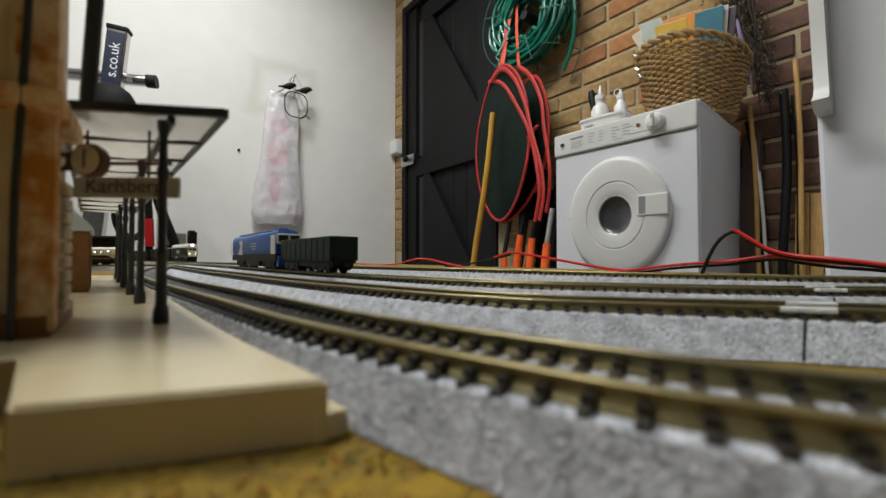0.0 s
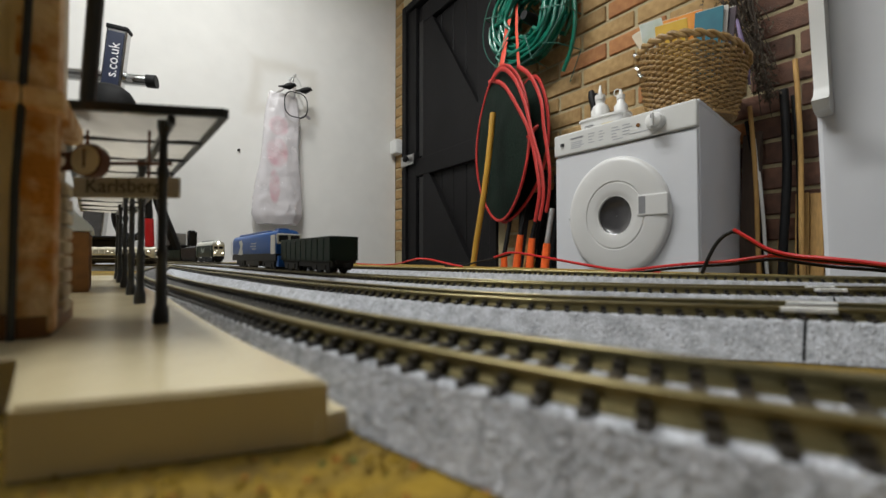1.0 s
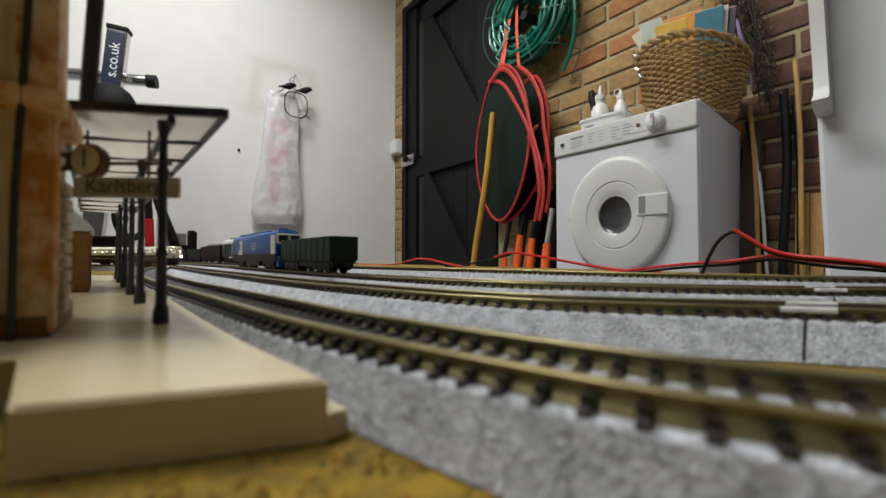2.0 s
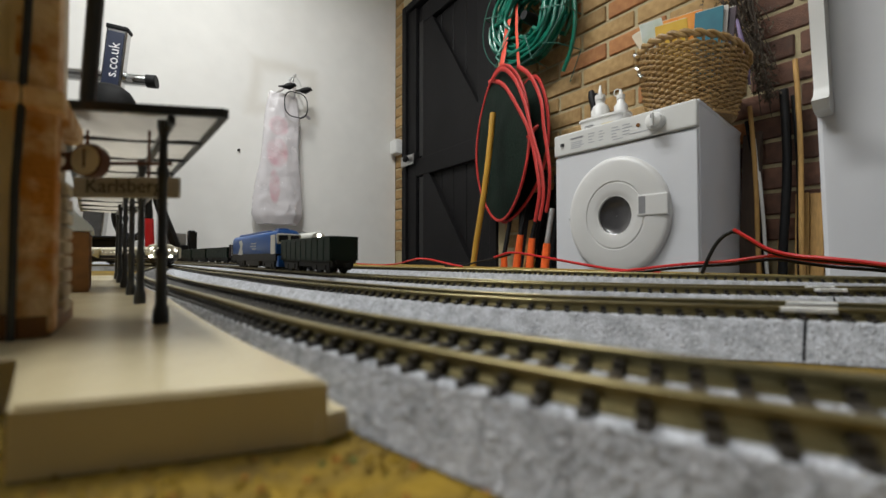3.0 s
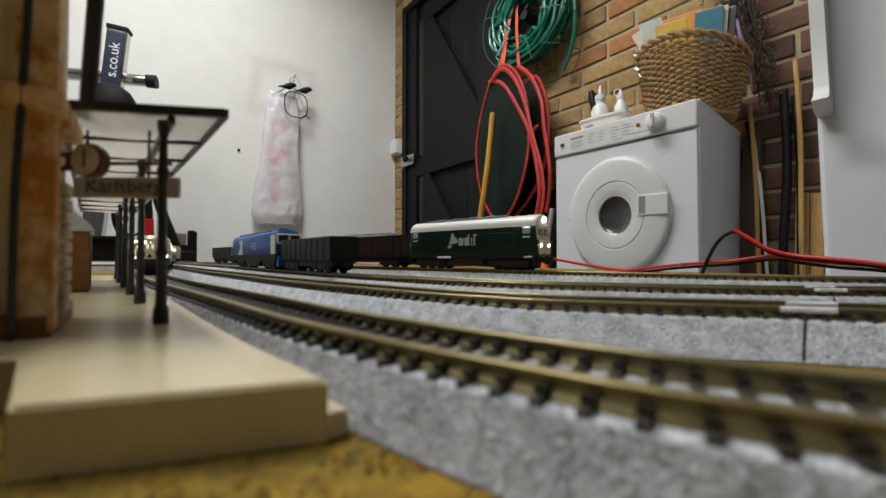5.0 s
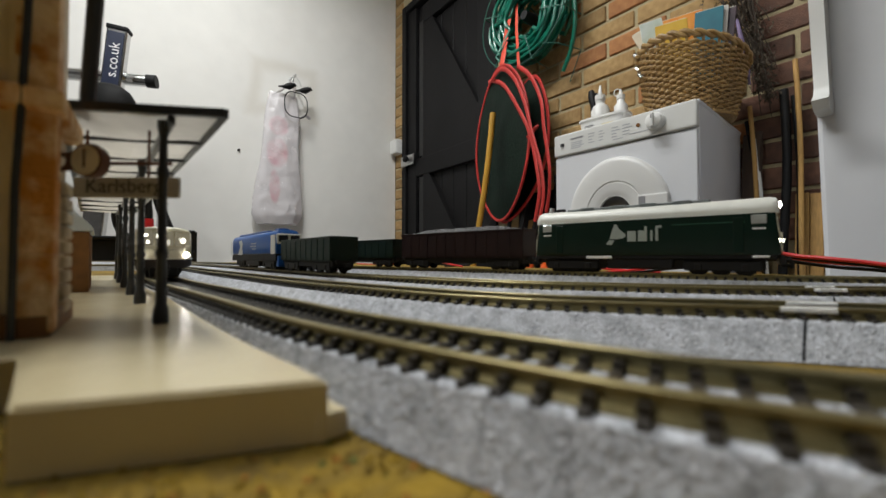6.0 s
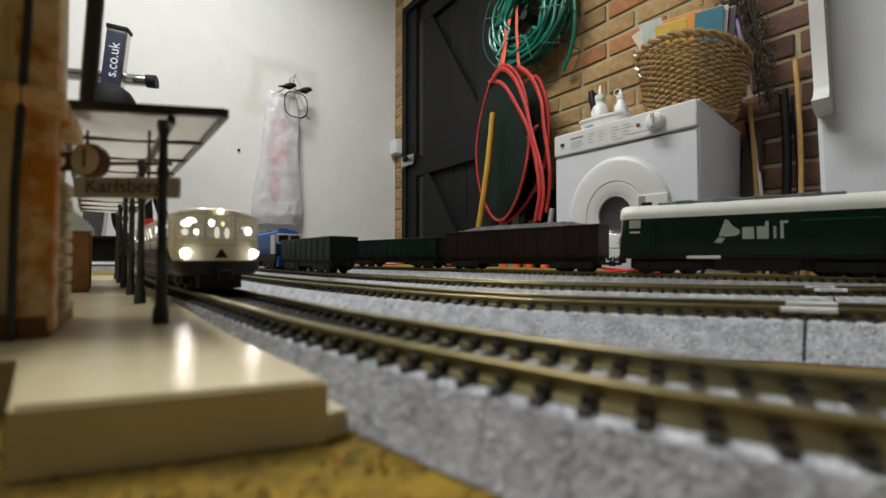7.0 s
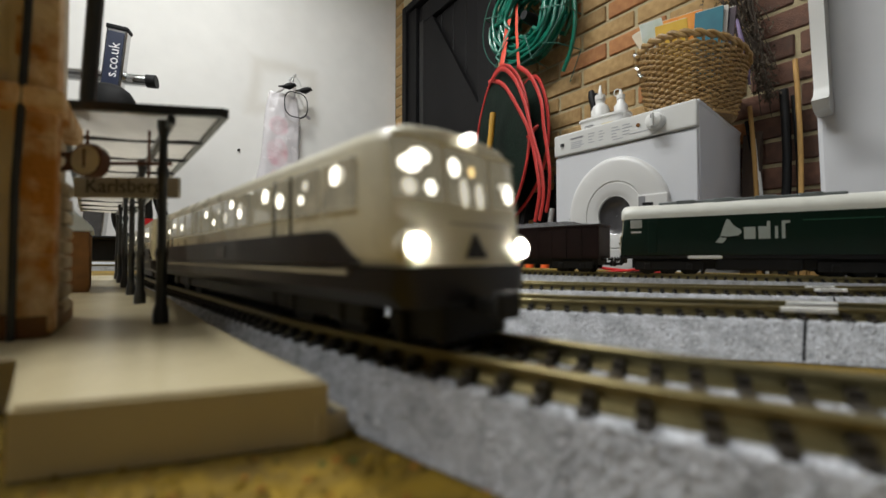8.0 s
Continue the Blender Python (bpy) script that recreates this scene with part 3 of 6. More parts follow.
def station_sign():
    s = thing("station_sign", "cream station name board hung under the canopy", "sign", NEAR @ pose(-0.0024, 0.0860, ZC + 0.0121, 0, 0, -37))
    w, h = 0.0090, 0.0036
    part("board", box(bmesh.new(), -w, w, -0.0004, 0.0004, -h / 2, h / 2, 0.0003, 2), SIGN, s)
    words("lettering", "Karlsberg", 0.0034, SIGN_INK, s, pose(-0.0002, -0.00055, 0.0001, 90, 0, 0), 0.00005)
    for x in (-0.0070, 0.0036):
        part("hanger", tube(bmesh.new(), [(x, 0, h / 2 - 0.0002), (x, 0, 0.0100)], 0.00022, 6), CLOCK_RIM, s)
    part("rod", tube(bmesh.new(), [(-0.0085, 0, 0.0042), (0.0075, 0, 0.0042)], 0.00035, 6), CLOCK_RIM, s)


station_sign()


def platform_clock():
    k = thing("platform_clock", "round station clock with brown rim on a bracket", "clock", NEAR @ pose(-0.0068, 0.0813, ZC + 0.0151, 0, 0, -40))
    rot = pose(0, 0, 0, 90, 0, 0)
    part("rim", lathe(bmesh.new(), [(0.0020, -0.0008), (0.0026, -0.0008), (0.0028, 0.0), (0.0026, 0.0008), (0.0020, 0.0008)], 28, rot), CLOCK_RIM, k, smooth=True)
    part("face", lathe(bmesh.new(), [(0.0023, 0.0009), (0.0001, 0.00095)], 28, rot), CLOCK_FACE, k)
    bm = box(bmesh.new(), -0.00012, 0.00012, -0.0012, -0.0010, -0.0003, 0.0017)
    box(bm, -0.00012, 0.00012, -0.0012, -0.0010, -0.0012, 0.0003)
    part("pointer", bm, CLOCK_RIM, k)
    bm = tube(bmesh.new(), [(-0.0028, 0, 0.0011), (-0.0060, 0, 0.0011)], 0.0004, 6)
    tube(bm, [(-0.0028, 0, -0.0011), (-0.0060, 0, -0.0011)], 0.0004, 6)
    ring = [(-0.0048 + 0.0013 * math.cos(a), 0, 0.0013 * math.sin(a)) for a in np.linspace(0, 2 * math.pi, 17)]
    tube(bm, ring, 0.0004, 6)
    part("bracket", bm, CLOCK_RIM, k)


platform_clock()


def station_building():
    s = thing("station_building", "model station with cream stucco and orange quoin stones", "model building", NEAR @ pose(0, 0, ZP))
    x1, y0, y1, h = -0.0109, 0.0745, 0.093, 0.085
    part("wall", box(bmesh.new(), -0.050, x1, y0, y1, 0, h, 0.0004), STUCCO, s)
    part("pilaster", box(bmesh.new(), x1 - 0.0032, x1 + 0.0008, y0 - 0.0012, y0 + 0.0064, 0, h - 0.001, 0.0003), STUCCO, s)
    random.seed(4)
    z = 0.0006
    while z < h - 0.006:
        hh = 0.0052
        d = random.uniform(0.00055, 0.0007)
        wx = 0.0026 if int(z / 0.0052) % 2 else 0.0021
        part("quoin", box(bmesh.new(), x1 - wx, x1 + 0.0008 + d, y0 - 0.0012 - d, y0 + wx, z, z + hh - 0.00004, 0.00012, 1), RUST_BRICK, s, "orange quoin stone")
        z += hh
    for z in (0.030, 0.062):
        part("string_course", box(bmesh.new(), -0.049, x1 + 0.0022, y0 - 0.0028, y1 - 0.001, z, z + 0.0030, 0.0005), RUST_BRICK, s, "orange brick band")
    part("plinth", box(bmesh.new(), -0.049, x1 + 0.0012, y0 - 0.0018, y1 + 0.001, 0, 0.0032, 0.0004), BROWN_WOOD, s)
    part("drainpipe", tube(bmesh.new(), [(-0.0132, y0 - 0.0024, 0), (-0.0131, y0 - 0.0024, 0.02), (-0.0124, y0 - 0.0024, 0.040), (-0.0114, y0 - 0.0024, h)], 0.00042, 8), POST, s, "black drainpipe")
    part("corner_pipe", tube(bmesh.new(), [(x1 + 0.0032, y1 - 0.007, 0.036), (x1 + 0.0052, y1 - 0.007, h)], 0.0011, 8), POST, s, "dark downpipe")
    random.seed(11)
    for i in range(9):
        z = 0.002 + i * 0.0023
        part("facing_stone", box(bmesh.new(), x1 - 0.001, x1 + 0.0015, y0 + 0.0080 + random.uniform(0, .001), y0 + 0.014, z, z + 0.002, 0.0003, 1), STUCCO, s)


station_building()


def kiosk():
    k = thing("platform_kiosk", "brown model kiosk with a pale blue pitched roof", "model building", NEAR @ pose(-0.0148, 0.160, ZP, 0, 0, 4))
    part("wall", box(bmesh.new(), -0.009, 0.0016, 0, 0.03, 0, 0.0185, 0.0003), BROWN_WOOD, k)
    for y in (0.004, 0.012, 0.020):
        part("plank", box(bmesh.new(), 0.0015, 0.0019, y, y + 0.006, 0.0006, 0.0178, 0.0002, 1), BROWN_WOOD, k)
    part("roof", prism(bmesh.new(), [(-0.0105, 0.0186), (0.0026, 0.0186), (0.0022, 0.0200), (-0.0044, 0.0275), (-0.0105, 0.0278)], -0.0018, 0.032, bevel=0.0003), PALE_ROOF, k, "pale blue glossy roof")


kiosk()

# ---- rolling stock (front towards -y, rail top at z = 0) ----


def wheelset(owner, y, r=0.0030):
    bm = lathe(bmesh.new(), [(r + 0.0006, -0.0044), (r + 0.0006, -0.0040), (r, -0.0039), (r, -0.0024), (r * 0.3, -0.0022), (r * 0.3, 0.0022), (r, 0.0024), (r, 0.0039), (r + 0.0006, 0.0040), (r + 0.0006, 0.0044)], 16,
               pose(0, y, r + 0.0001, 0, 90, 0))
    return part("wheelset", bm, UNDER, owner, smooth=True)


def bogie(owner, y, wb=0.011):
    bm = bmesh.new()
    for s in (-1, 1):
        box(bm, s * 0.0054 - 0.0006, s * 0.0054 + 0.0006, y - wb / 2 - 0.0045, y + wb / 2 + 0.0045, 0.0014, 0.0052, 0.0003, 1)
        for q in (-wb / 2, wb / 2):
            box(bm, s * 0.0057 - 0.0007, s * 0.0057 + 0.0007, y + q - 0.0012, y + q + 0.0012, 0.0014, 0.0040, 0.0003, 1)
    box(bm, -0.005, 0.005, y - 0.0016, y + 0.0016, 0.003, 0.0052)
    part("bogie_frame", bm, UNDER, owner)
    for q in (-wb / 2, wb / 2):
        wheelset(owner, y + q)


def coupler(owner, y, s):
    bm = box(bmesh.new(), -0.0007, 0.0007, min(y, y + s * 0.003), max(y, y + s * 0.003), 0.0030, 0.0042, 0.0002, 1)
    box(bm, -0.0014, 0.0014, min(y + s * 0.0025, y + s * 0.0036), max(y + s * 0.0025, y + s * 0.0036), 0.0026, 0.0048, 0.0002, 1)
    part("coupler", bm, UNDER, owner)


def loft(bm, sections):
    """Skin through closed rings of equal count, ends capped."""
    b = bmesh.new()
    rings = [[b.verts.new(p) for p in s] for s in sections]
    n = len(rings[0])
    for a, c in zip(rings, rings[1:]):
        for k in range(n):
            b.faces.new((a[k], a[(k + 1) % n], c[(k + 1) % n], c[k]))
    b.faces.new(rings[0][::-1])
    b.faces.new(rings[-1])
    return merge(bm, b)


def car_section(y, w, z0, zs, zt, bulge=0.0, lean=0.0):
    """Half-width w, floor z0, shoulder zs, roof top zt; lean pulls the top back along y."""
    pts = []
    for x, z in ((w * 0.93, z0), (w, z0 + 0.12 * (zs - z0)), (w + bulge, z0 + 0.5 * (zs - z0)), (w, zs), (w * 0.93, zs + 0.45 * (zt - zs)), (w * 0.75, zs + 0.78 * (zt - zs)), (w * 0.4, zs + 0.95 * (zt - zs)), (0, zt)):
        pts.append((x, z))
    pts += [(-x, z) for x, z in pts[-2::-1]]
    return [(x, y + lean * (z - z0), z) for x, z in pts]


TOP_LAMP = mat("top_lamp", (1.0, 0.96, 0.86), 0.3, emit=6.0)
PILLAR = mat("window_pillar", (0.42, 0.38, 0.28), 0.4, var=0.1, scale=200)
WARM_GLOW = mat("warm_cabin_light", (1.0, 0.72, 0.30), 0.3, emit=1.6)
SOFT_GLOW = mat("soft_cabin_light", (1.0, 0.95, 0.80), 0.3, emit=0.6)
RL, RW, RH = 0.098, 0.0086, 0.0187
ZM, ZS = 0.0066, 0.0164      # waist and roof shoulder of the railcar
NOSE = [(0.0, 0.66), (0.0003, 0.82), (0.0007, 0.90), (0.0014, 0.95), (0.0030, 0.985), (0.0060, 1.0)]    # set-back and width of the rounded cab end
LEAN = 0.13


def nose_y(x, z):
    """How far the cab face lies behind the tip at a place across it and a height."""
    k = min(abs(x) / RW, 0.999)
    back = 0.0
    for (d0, k0), (d1, k1) in zip(NOSE, NOSE[1:]):
        if k > k0:
            back = d0 + (d1 - d0) * min(1.0, (k - k0) / (k1 - k0))
    return -RL / 2 + back + LEAN * max(0.0, z - ZM)


def face_pane(bm, x0, x1, z0, z1, out):
    """A thin pane that follows the rounded cab face."""
    n, rows = 8, []
    for i in range(n + 1):
        x = x0 + (x1 - x0) * i / n
        rows.append([bm.verts.new((x, nose_y(x, z) - o, z)) for z, o in ((z0, out), (z1, out), (z1, -0.0002), (z0, -0.0002))])
    for p, q in zip(rows, rows[1:]):
        for k in range(4):
            bm.faces.new((p[k], p[(k + 1) % 4], q[(k + 1) % 4], q[k]))
    bm.faces.new(rows[0])
    bm.faces.new(rows[-1][::-1])
    return bm


def face_spot(x, z, rx, rz, out):
    """An oval lamp spot on the rounded cab face."""
    b = bmesh.new()
    rim = []
    for i in range(14):
        a = 2 * math.pi * i / 14
        u, v = x + rx * math.cos(a), z + rz * math.sin(a)
        rim.append(b.verts.new((u, nose_y(u, v) - out, v)))
    tip = b.verts.new((x, nose_y(x, z) - out - 0.0001, z))
    for p, q in zip(rim, rim[1:] + rim[:1]):
        b.faces.new((p, q, tip))
    return b


def railcar(front, back, label):
    """A lit railcar with rounded ends, cream above and dark below."""
    c = thing("railcar", label, "model train", None, "railcar set")
    z0, zm, zs = 0.0036, ZM, ZS

    def ends(zlo, zhi, ztop, shape):
        secs = []
        for s, e in ((-1, front), (1, back)):
            row = NOSE if e else [(0.0, 0.95), (0.0004, 0.98), (0.0006, 1.0), (0.001, 1.0), (0.0015, 1.0), (0.002, 1.0)]
            rings = []
            for d, k in row:
                lean = -s * LEAN if e and d < 0.006 else 0.0
                rings.append(shape(s * RL / 2 - s * d, k, zlo, zhi, ztop, lean))
            secs += rings if s < 0 else rings[::-1]
        return secs

    def upper(y, k, zlo, zhi, ztop, lean):
        top = zhi + (ztop - zhi) * (0.40 + 0.60 * k)
        return car_section(y, RW * k, zlo, zhi, top, 0.0, lean)

    def lower(y, k, zlo, zhi, ztop, lean):
        w = RW * k
        return [(x, y, z) for x, z in ((w * 0.86, zlo), (w + 0.00012, zlo + 0.0012), (w + 0.00012, zhi), (-w - 0.00012, zhi), (-w - 0.00012, zlo + 0.0012), (-w * 0.86, zlo))]

    part("body", loft(bmesh.new(), ends(zm, zs, RH, upper)), CREAM, c, "cream upper body", True)
    part("skirt", loft(bmesh.new(), ends(z0, zm + 0.0002, 0, lower)), MAROON_DARK, c, "near-black lower body", True)
    for y in [-RL / 2 + 0.018 + 0.0125 * i for i in range(6)]:
        part("roof_vent", box(bmesh.new(), -0.0007, 0.0007, y, y + 0.0022, RH - 0.0002, RH + 0.00035, 0.0002, 1), CREAM, c)
    for s in (-1, 1):
        a = -RL / 2 + (0.0046 if front else 0.001)
        e = RL / 2 - (0.0046 if back else 0.001)
        outline = [(a + 0.0050, 0.0098), (e - (0.0050 if back else 0), 0.0098), (e - (0.0036 if back else 0), 0.0094), (e, zm + 0.0003), (a, zm + 0.0003), (a + 0.0036, 0.0094)]
        part("dark_band", prism(bmesh.new(), outline, -0.0002, 0.0002, pose(s * (RW + 0.00008), 0, 0, 0, 0, 90)), MAROON_DARK, c, "dark side band")
        part("waist_line", box(bmesh.new(), s * (RW + 0.00016) - 0.00015, s * (RW + 0.00016) + 0.00015, -RL / 2 + 0.0062, RL / 2 - 0.003, zm - 0.0005, zm - 0.0001), PILLAR, c, "dull cream waist line")
        part("number_panel", box(bmesh.new(), s * (RW + 0.0003) - 0.0001, s * (RW + 0.0003) + 0.0001, -0.010, -0.006, 0.0076, 0.0090), mat("panel_grey", (0.09, 0.085, 0.08), 0.4), c)
        y, i = -RL / 2 + (0.0052 if front else 0.004), 0
        while y < RL / 2 - 0.008:
            wide = 0.0030 if i in (2, 12) else 0.0054
            win = part("side_window", box(bmesh.new(), s * RW - 0.0003, s * RW + 0.00012, y, y + wide, 0.0114, 0.0157, 0.0002, 1), WINDOW, c, "small lit side window")
            if i in (2, 12):
                part("door_seam", box(bmesh.new(), s * RW - 0.0002, s * RW + 0.0001, y - 0.0007, y - 0.0005, 0.0070, 0.0158), UNDER, c)
                part("door_seam", box(bmesh.new(), s * RW - 0.0002, s * RW + 0.0001, y + wide + 0.0005, y + wide + 0.0007, 0.0070, 0.0158), UNDER, c)
            for q in range(random.choice((0, 1, 2)) if i > 5 else 2):
                u, v = y + random.uniform(0.0012, wide - 0.0010), random.uniform(0.0128, 0.0148)
                r = random.uniform(0.0005, 0.0010) if i < 6 else random.uniform(0.0004, 0.0007)
                b = lathe(bmesh.new(), [(r, 0.0), (r, 0.00015), (r * 0.7, 0.00025)], 12, pose(s * (RW + 0.00010), u, v, 0, 90 * s, 0))
                part("inner_light", b, CABIN_GLOW if q == 0 else SOFT_GLOW, win)
            y += wide + (0.0014 if i in (1, 2, 11, 12) else 0.0007)
            i += 1
    bogie(c, -RL / 2 + 0.018)
    bogie(c, RL / 2 - 0.018)
    bm = box(bmesh.new(), -0.0062, 0.0062, -RL / 2 + 0.028, RL / 2 - 0.028, 0.0014, 0.0040, 0.0004, 1)
    part("underfloor_gear", bm, UNDER, c)
    for s, e in ((-1, front), (1, back)):
        if not e:
            part("gangway", box(bmesh.new(), -0.0042, 0.0042, s * RL / 2 - 0.0013, s * RL / 2 + 0.0013, 0.0045, 0.0152, 0.0004, 1), UNDER, c)
    if front:
        yf = -RL / 2
        panes = {}
        for key, x0, x1 in (("left", -0.0078, -0.0032), ("middle", -0.0027, 0.0027), ("right", 0.0032, 0.0078)):
            panes[key] = part("front_window", face_pane(bmesh.new(), x0, x1, 0.0119, 0.0167, 0.00012), WINDOW, c, "lit cab window")
        # lamps of the lit cab as they shine in the panes
        for key, x, z, rx, rz, m in (("left", -0.0065, 0.0147, 0.0009, 0.0007, CABIN_GLOW), ("left", -0.0056, 0.0154, 0.0010, 0.0006, CABIN_GLOW), ("left", -0.0067, 0.0129, 0.0006, 0.0007, SOFT_GLOW),
                                     ("left", -0.0047, 0.0130, 0.0005, 0.0006, CABIN_GLOW), ("middle", -0.0008, 0.0130, 0.0005, 0.0013, SOFT_GLOW), ("middle", 0.0012, 0.0129, 0.0005, 0.0012, SOFT_GLOW),
                                     ("right", 0.0048, 0.0142, 0.0007, 0.0004, SOFT_GLOW), ("right", 0.0056, 0.0136, 0.0008, 0.0010, CABIN_GLOW), ("middle", -0.0018, 0.0151, 0.0006, 0.0008, CABIN_GLOW), ("middle", 0.0004, 0.0150, 0.0003, 0.0005, WARM_GLOW)):
            part("cab_light", face_spot(x, z, rx, rz, 0.00018), m, panes[key])
        part("window_brow", face_pane(bmesh.new(), -0.0076, 0.0076, 0.0168, 0.0171, 0.0003), CREAM, c)
        for x in (-0.0067, 0.0067):
            m = pose(x, nose_y(x, 0.0084) + 0.0009, 0.0084, 90, 0, 0)
            head = part("headlight_housing", lathe(bmesh.new(), [(0.0013, -0.0014), (0.0013, 0.0010), (0.0009, 0.0013)], 18, m), CREAM, c, smooth=True)
            part("headlight", lathe(bmesh.new(), [(0.0009, 0.0012), (0.0008, 0.0015), (0.0003, 0.0016)], 18, m), LAMP, head, "bright lit headlight", True)
        part("top_light", lathe(bmesh.new(), [(0.00042, -0.0012), (0.00042, 0.0008), (0.0002, 0.0010)], 14, pose(0, nose_y(0, 0.0178) - 0.0001, 0.0179, 90, 0, 0)), TOP_LAMP, c, "lit top lamp", True)
        part("badge", prism(bmesh.new(), [(-0.0013, 0), (0.0013, 0), (0, 0.0021)], -0.0004, 0.0004, pose(0, yf + 0.0002, 0.0074, -6)), MAROON_DARK, c, "dark triangular badge")
        part("handrail", tube(bmesh.new(), [(-0.0036, yf - 0.0003, 0.0102), (0.0036, yf - 0.0003, 0.0102)], 0.00010, 5), PILLAR, c)
        part("valance", box(bmesh.new(), -0.0042, 0.0042, yf - 0.0002, yf + 0.007, 0.0006, 0.0040, 0.0006), UNDER, c)
        part("rail_guard", box(bmesh.new(), -0.0050, 0.0050, yf + 0.0040, yf + 0.0050, 0.0003, 0.0030, 0.0003, 1), UNDER, c)
        coupler(c, yf, -1)
    return c


random.seed(17)
CAR_A = railcar(True, False, "cream and black lit railcar with bright headlights")
CAR_B = railcar(False, False, "cream and black middle coach of the railcar set")
CAR_C = railcar(False, True, "cream and black rear coach of the railcar set")

AL, AW, AH = 0.0872, 0.0074, 0.0275


def green_loco():
    c = thing("diesel_locomotive", "dark green diesel locomotive with white roof and lit cab lamps", "model train", None, "goods train")
    z0, zs = 0.0072, 0.0215
    secs = []
    for d, k, l in ((0.0, 0.90, 0.10), (0.001, 0.97, 0.10), (0.0035, 1.0, 0.0), (0.009, 1.0, 0.0)):
        secs.append(car_section(-AL / 2 + d, AW * k, z0, zs, zs + 0.0012, 0, l))
    secs += [[(x, -y, z) for x, y, z in s] for s in secs[::-1]]
    part("body", loft(bmesh.new(), secs), LOCO_GREEN, c, "dark green side panels", True)
    roof = [(AW * math.cos(a) * 0.99, zs + (AH - zs) * (math.sin(a) ** 0.8 if math.sin(a) > 0 else 0)) for a in np.linspace(0, math.pi, 17)]
    secs = []
    for d, k, q in ((0.0004, 0.86, 0.78), (0.0010, 0.94, 0.95), (0.0026, 0.985, 1.02), (0.006, 1.0, 1.0)):
        secs.append([(x * k, -AL / 2 + d, zs + (z - zs) * q) for x, z in roof])
    secs += [[(x, -y, z) for x, y, z in s] for s in secs[::-1]]
    part("roof", loft(bmesh.new(), secs), mat("white_roof", (0.66, 0.66, 0.60), 0.35, var=0.06, scale=200), c, "off-white rounded roof", True)
    bm = box(bmesh.new(), -0.0030, 0.0030, -0.024, 0.030, AH - 0.0008, AH + 0.0006, 0.0003, 1)
    for y in (-0.018, -0.006, 0.006, 0.018):
        box(bm, -0.0034, 0.0034, y, y + 0.006, AH - 0.0008, AH + 0.0009, 0.0002, 1)
    part("roof_grille", bm, mat("roof_grey", (0.16, 0.18, 0.18), 0.5, var=0.2, scale=300), c, "grey roof grille")
    part("exhaust", box(bmesh.new(), -0.001, 0.001, 0.032, 0.036, AH - 0.0008, AH + 0.0014, 0.0002, 1), UNDER, c)
    for s in (-1, 1):
        for e in (-1, 1):
            yc = e * (AL / 2 - 0.0058)
            part("cab_window", box(bmesh.new(), s * AW - 0.0002, s * AW + 0.0003, yc - 0.0022, yc + 0.0022, 0.0178, 0.0212, 0.0003, 1), mat("pale_window", (0.40, 0.42, 0.40), 0.15, var=0.2, scale=400, coat=0.4), c, "pale cab side window")
            part("cab_number", box(bmesh.new(), s * AW - 0.0001, s * AW + 0.00025, yc - 0.0018, yc + 0.0018, 0.0160, 0.0166), WHITE_INK, c)
            part("cab_door", box(bmesh.new(), s * AW - 0.0002, s * AW + 0.00015, e * (AL / 2 - 0.0115) - 0.0016, e * (AL / 2 - 0.0115) + 0.0016, z0 + 0.0008, 0.0205, 0.0002, 1), LOCO_GREEN, c)
        lx = s * (AW + 0.00030)
        logo = bmesh.new()
        plate = Matrix.Translation((lx, -0.001 * s, 0.0160)) @ pose(0, 0, 0, 0, 0, 90 * s) @ pose(-0.0074, 0, 0)
        prism(logo, [(-0.0022, -0.0020), (-0.0012, 0.0014), (-0.0003, 0.0040), (0.0006, 0.0038), (0.0017, 0.0018), (0.0038, 0.0000), (0.0040, -0.0009), (0.0030, -0.0019), (0.0004, -0.0022)], 0, 0.00008, plate)
        prism(logo, [(-0.0036, -0.0043), (-0.0014, -0.0045), (-0.0003, -0.0027), (-0.0024, -0.0024)], 0, 0.00008, plate)
        part("emblem", logo, PALE_INK, c, "white angular emblem")
        for strokes in (((0.0046, 0.0078, -0.0032, 0.0010),), ((0.0086, 0.0118, -0.0032, 0.0011), (0.0109, 0.0118, 0.0008, 0.0028)), ((0.0130, 0.0138, -0.0032, 0.0010),),
                        ((0.0148, 0.0157, -0.0032, 0.0028), (0.0155, 0.0169, 0.0019, 0.0028))):
            block = bmesh.new()
            for u0, u1, v0, v1 in strokes:
                prism(block, [(u0, v0), (u1, v0), (u1, v1), (u0, v1)], 0, 0.00008, plate)
            part("name_block", block, PALE_INK, c, "pale block of a painted name")
        part("side_rib", box(bmesh.new(), s * AW - 0.0001, s * AW + 0.00025, -0.034, -0.012, 0.0186, 0.0190), mat("rib_green", (0.02, 0.085, 0.055), 0.3, var=0.1), c)
        part("step_panel", box(bmesh.new(), s * 0.0066 - 0.0004, s * 0.0066 + 0.0004, 0.010, 0.0205, 0.0058, 0.0070, 0.0002, 1), WHITE_INK, c, "white panel under the sill")
        part("step_panel", box(bmesh.new(), s * 0.0066 - 0.0004, s * 0.0066 + 0.0004, -0.0405, -0.036, 0.0062, 0.0070, 0.0002, 1), WHITE_INK, c, "white panel under the sill")
    part("fuel_tank", box(bmesh.new(), -0.0064, 0.0064, -0.012, 0.012, 0.0016, 0.0072, 0.0008), UNDER, c, "black fuel tank")
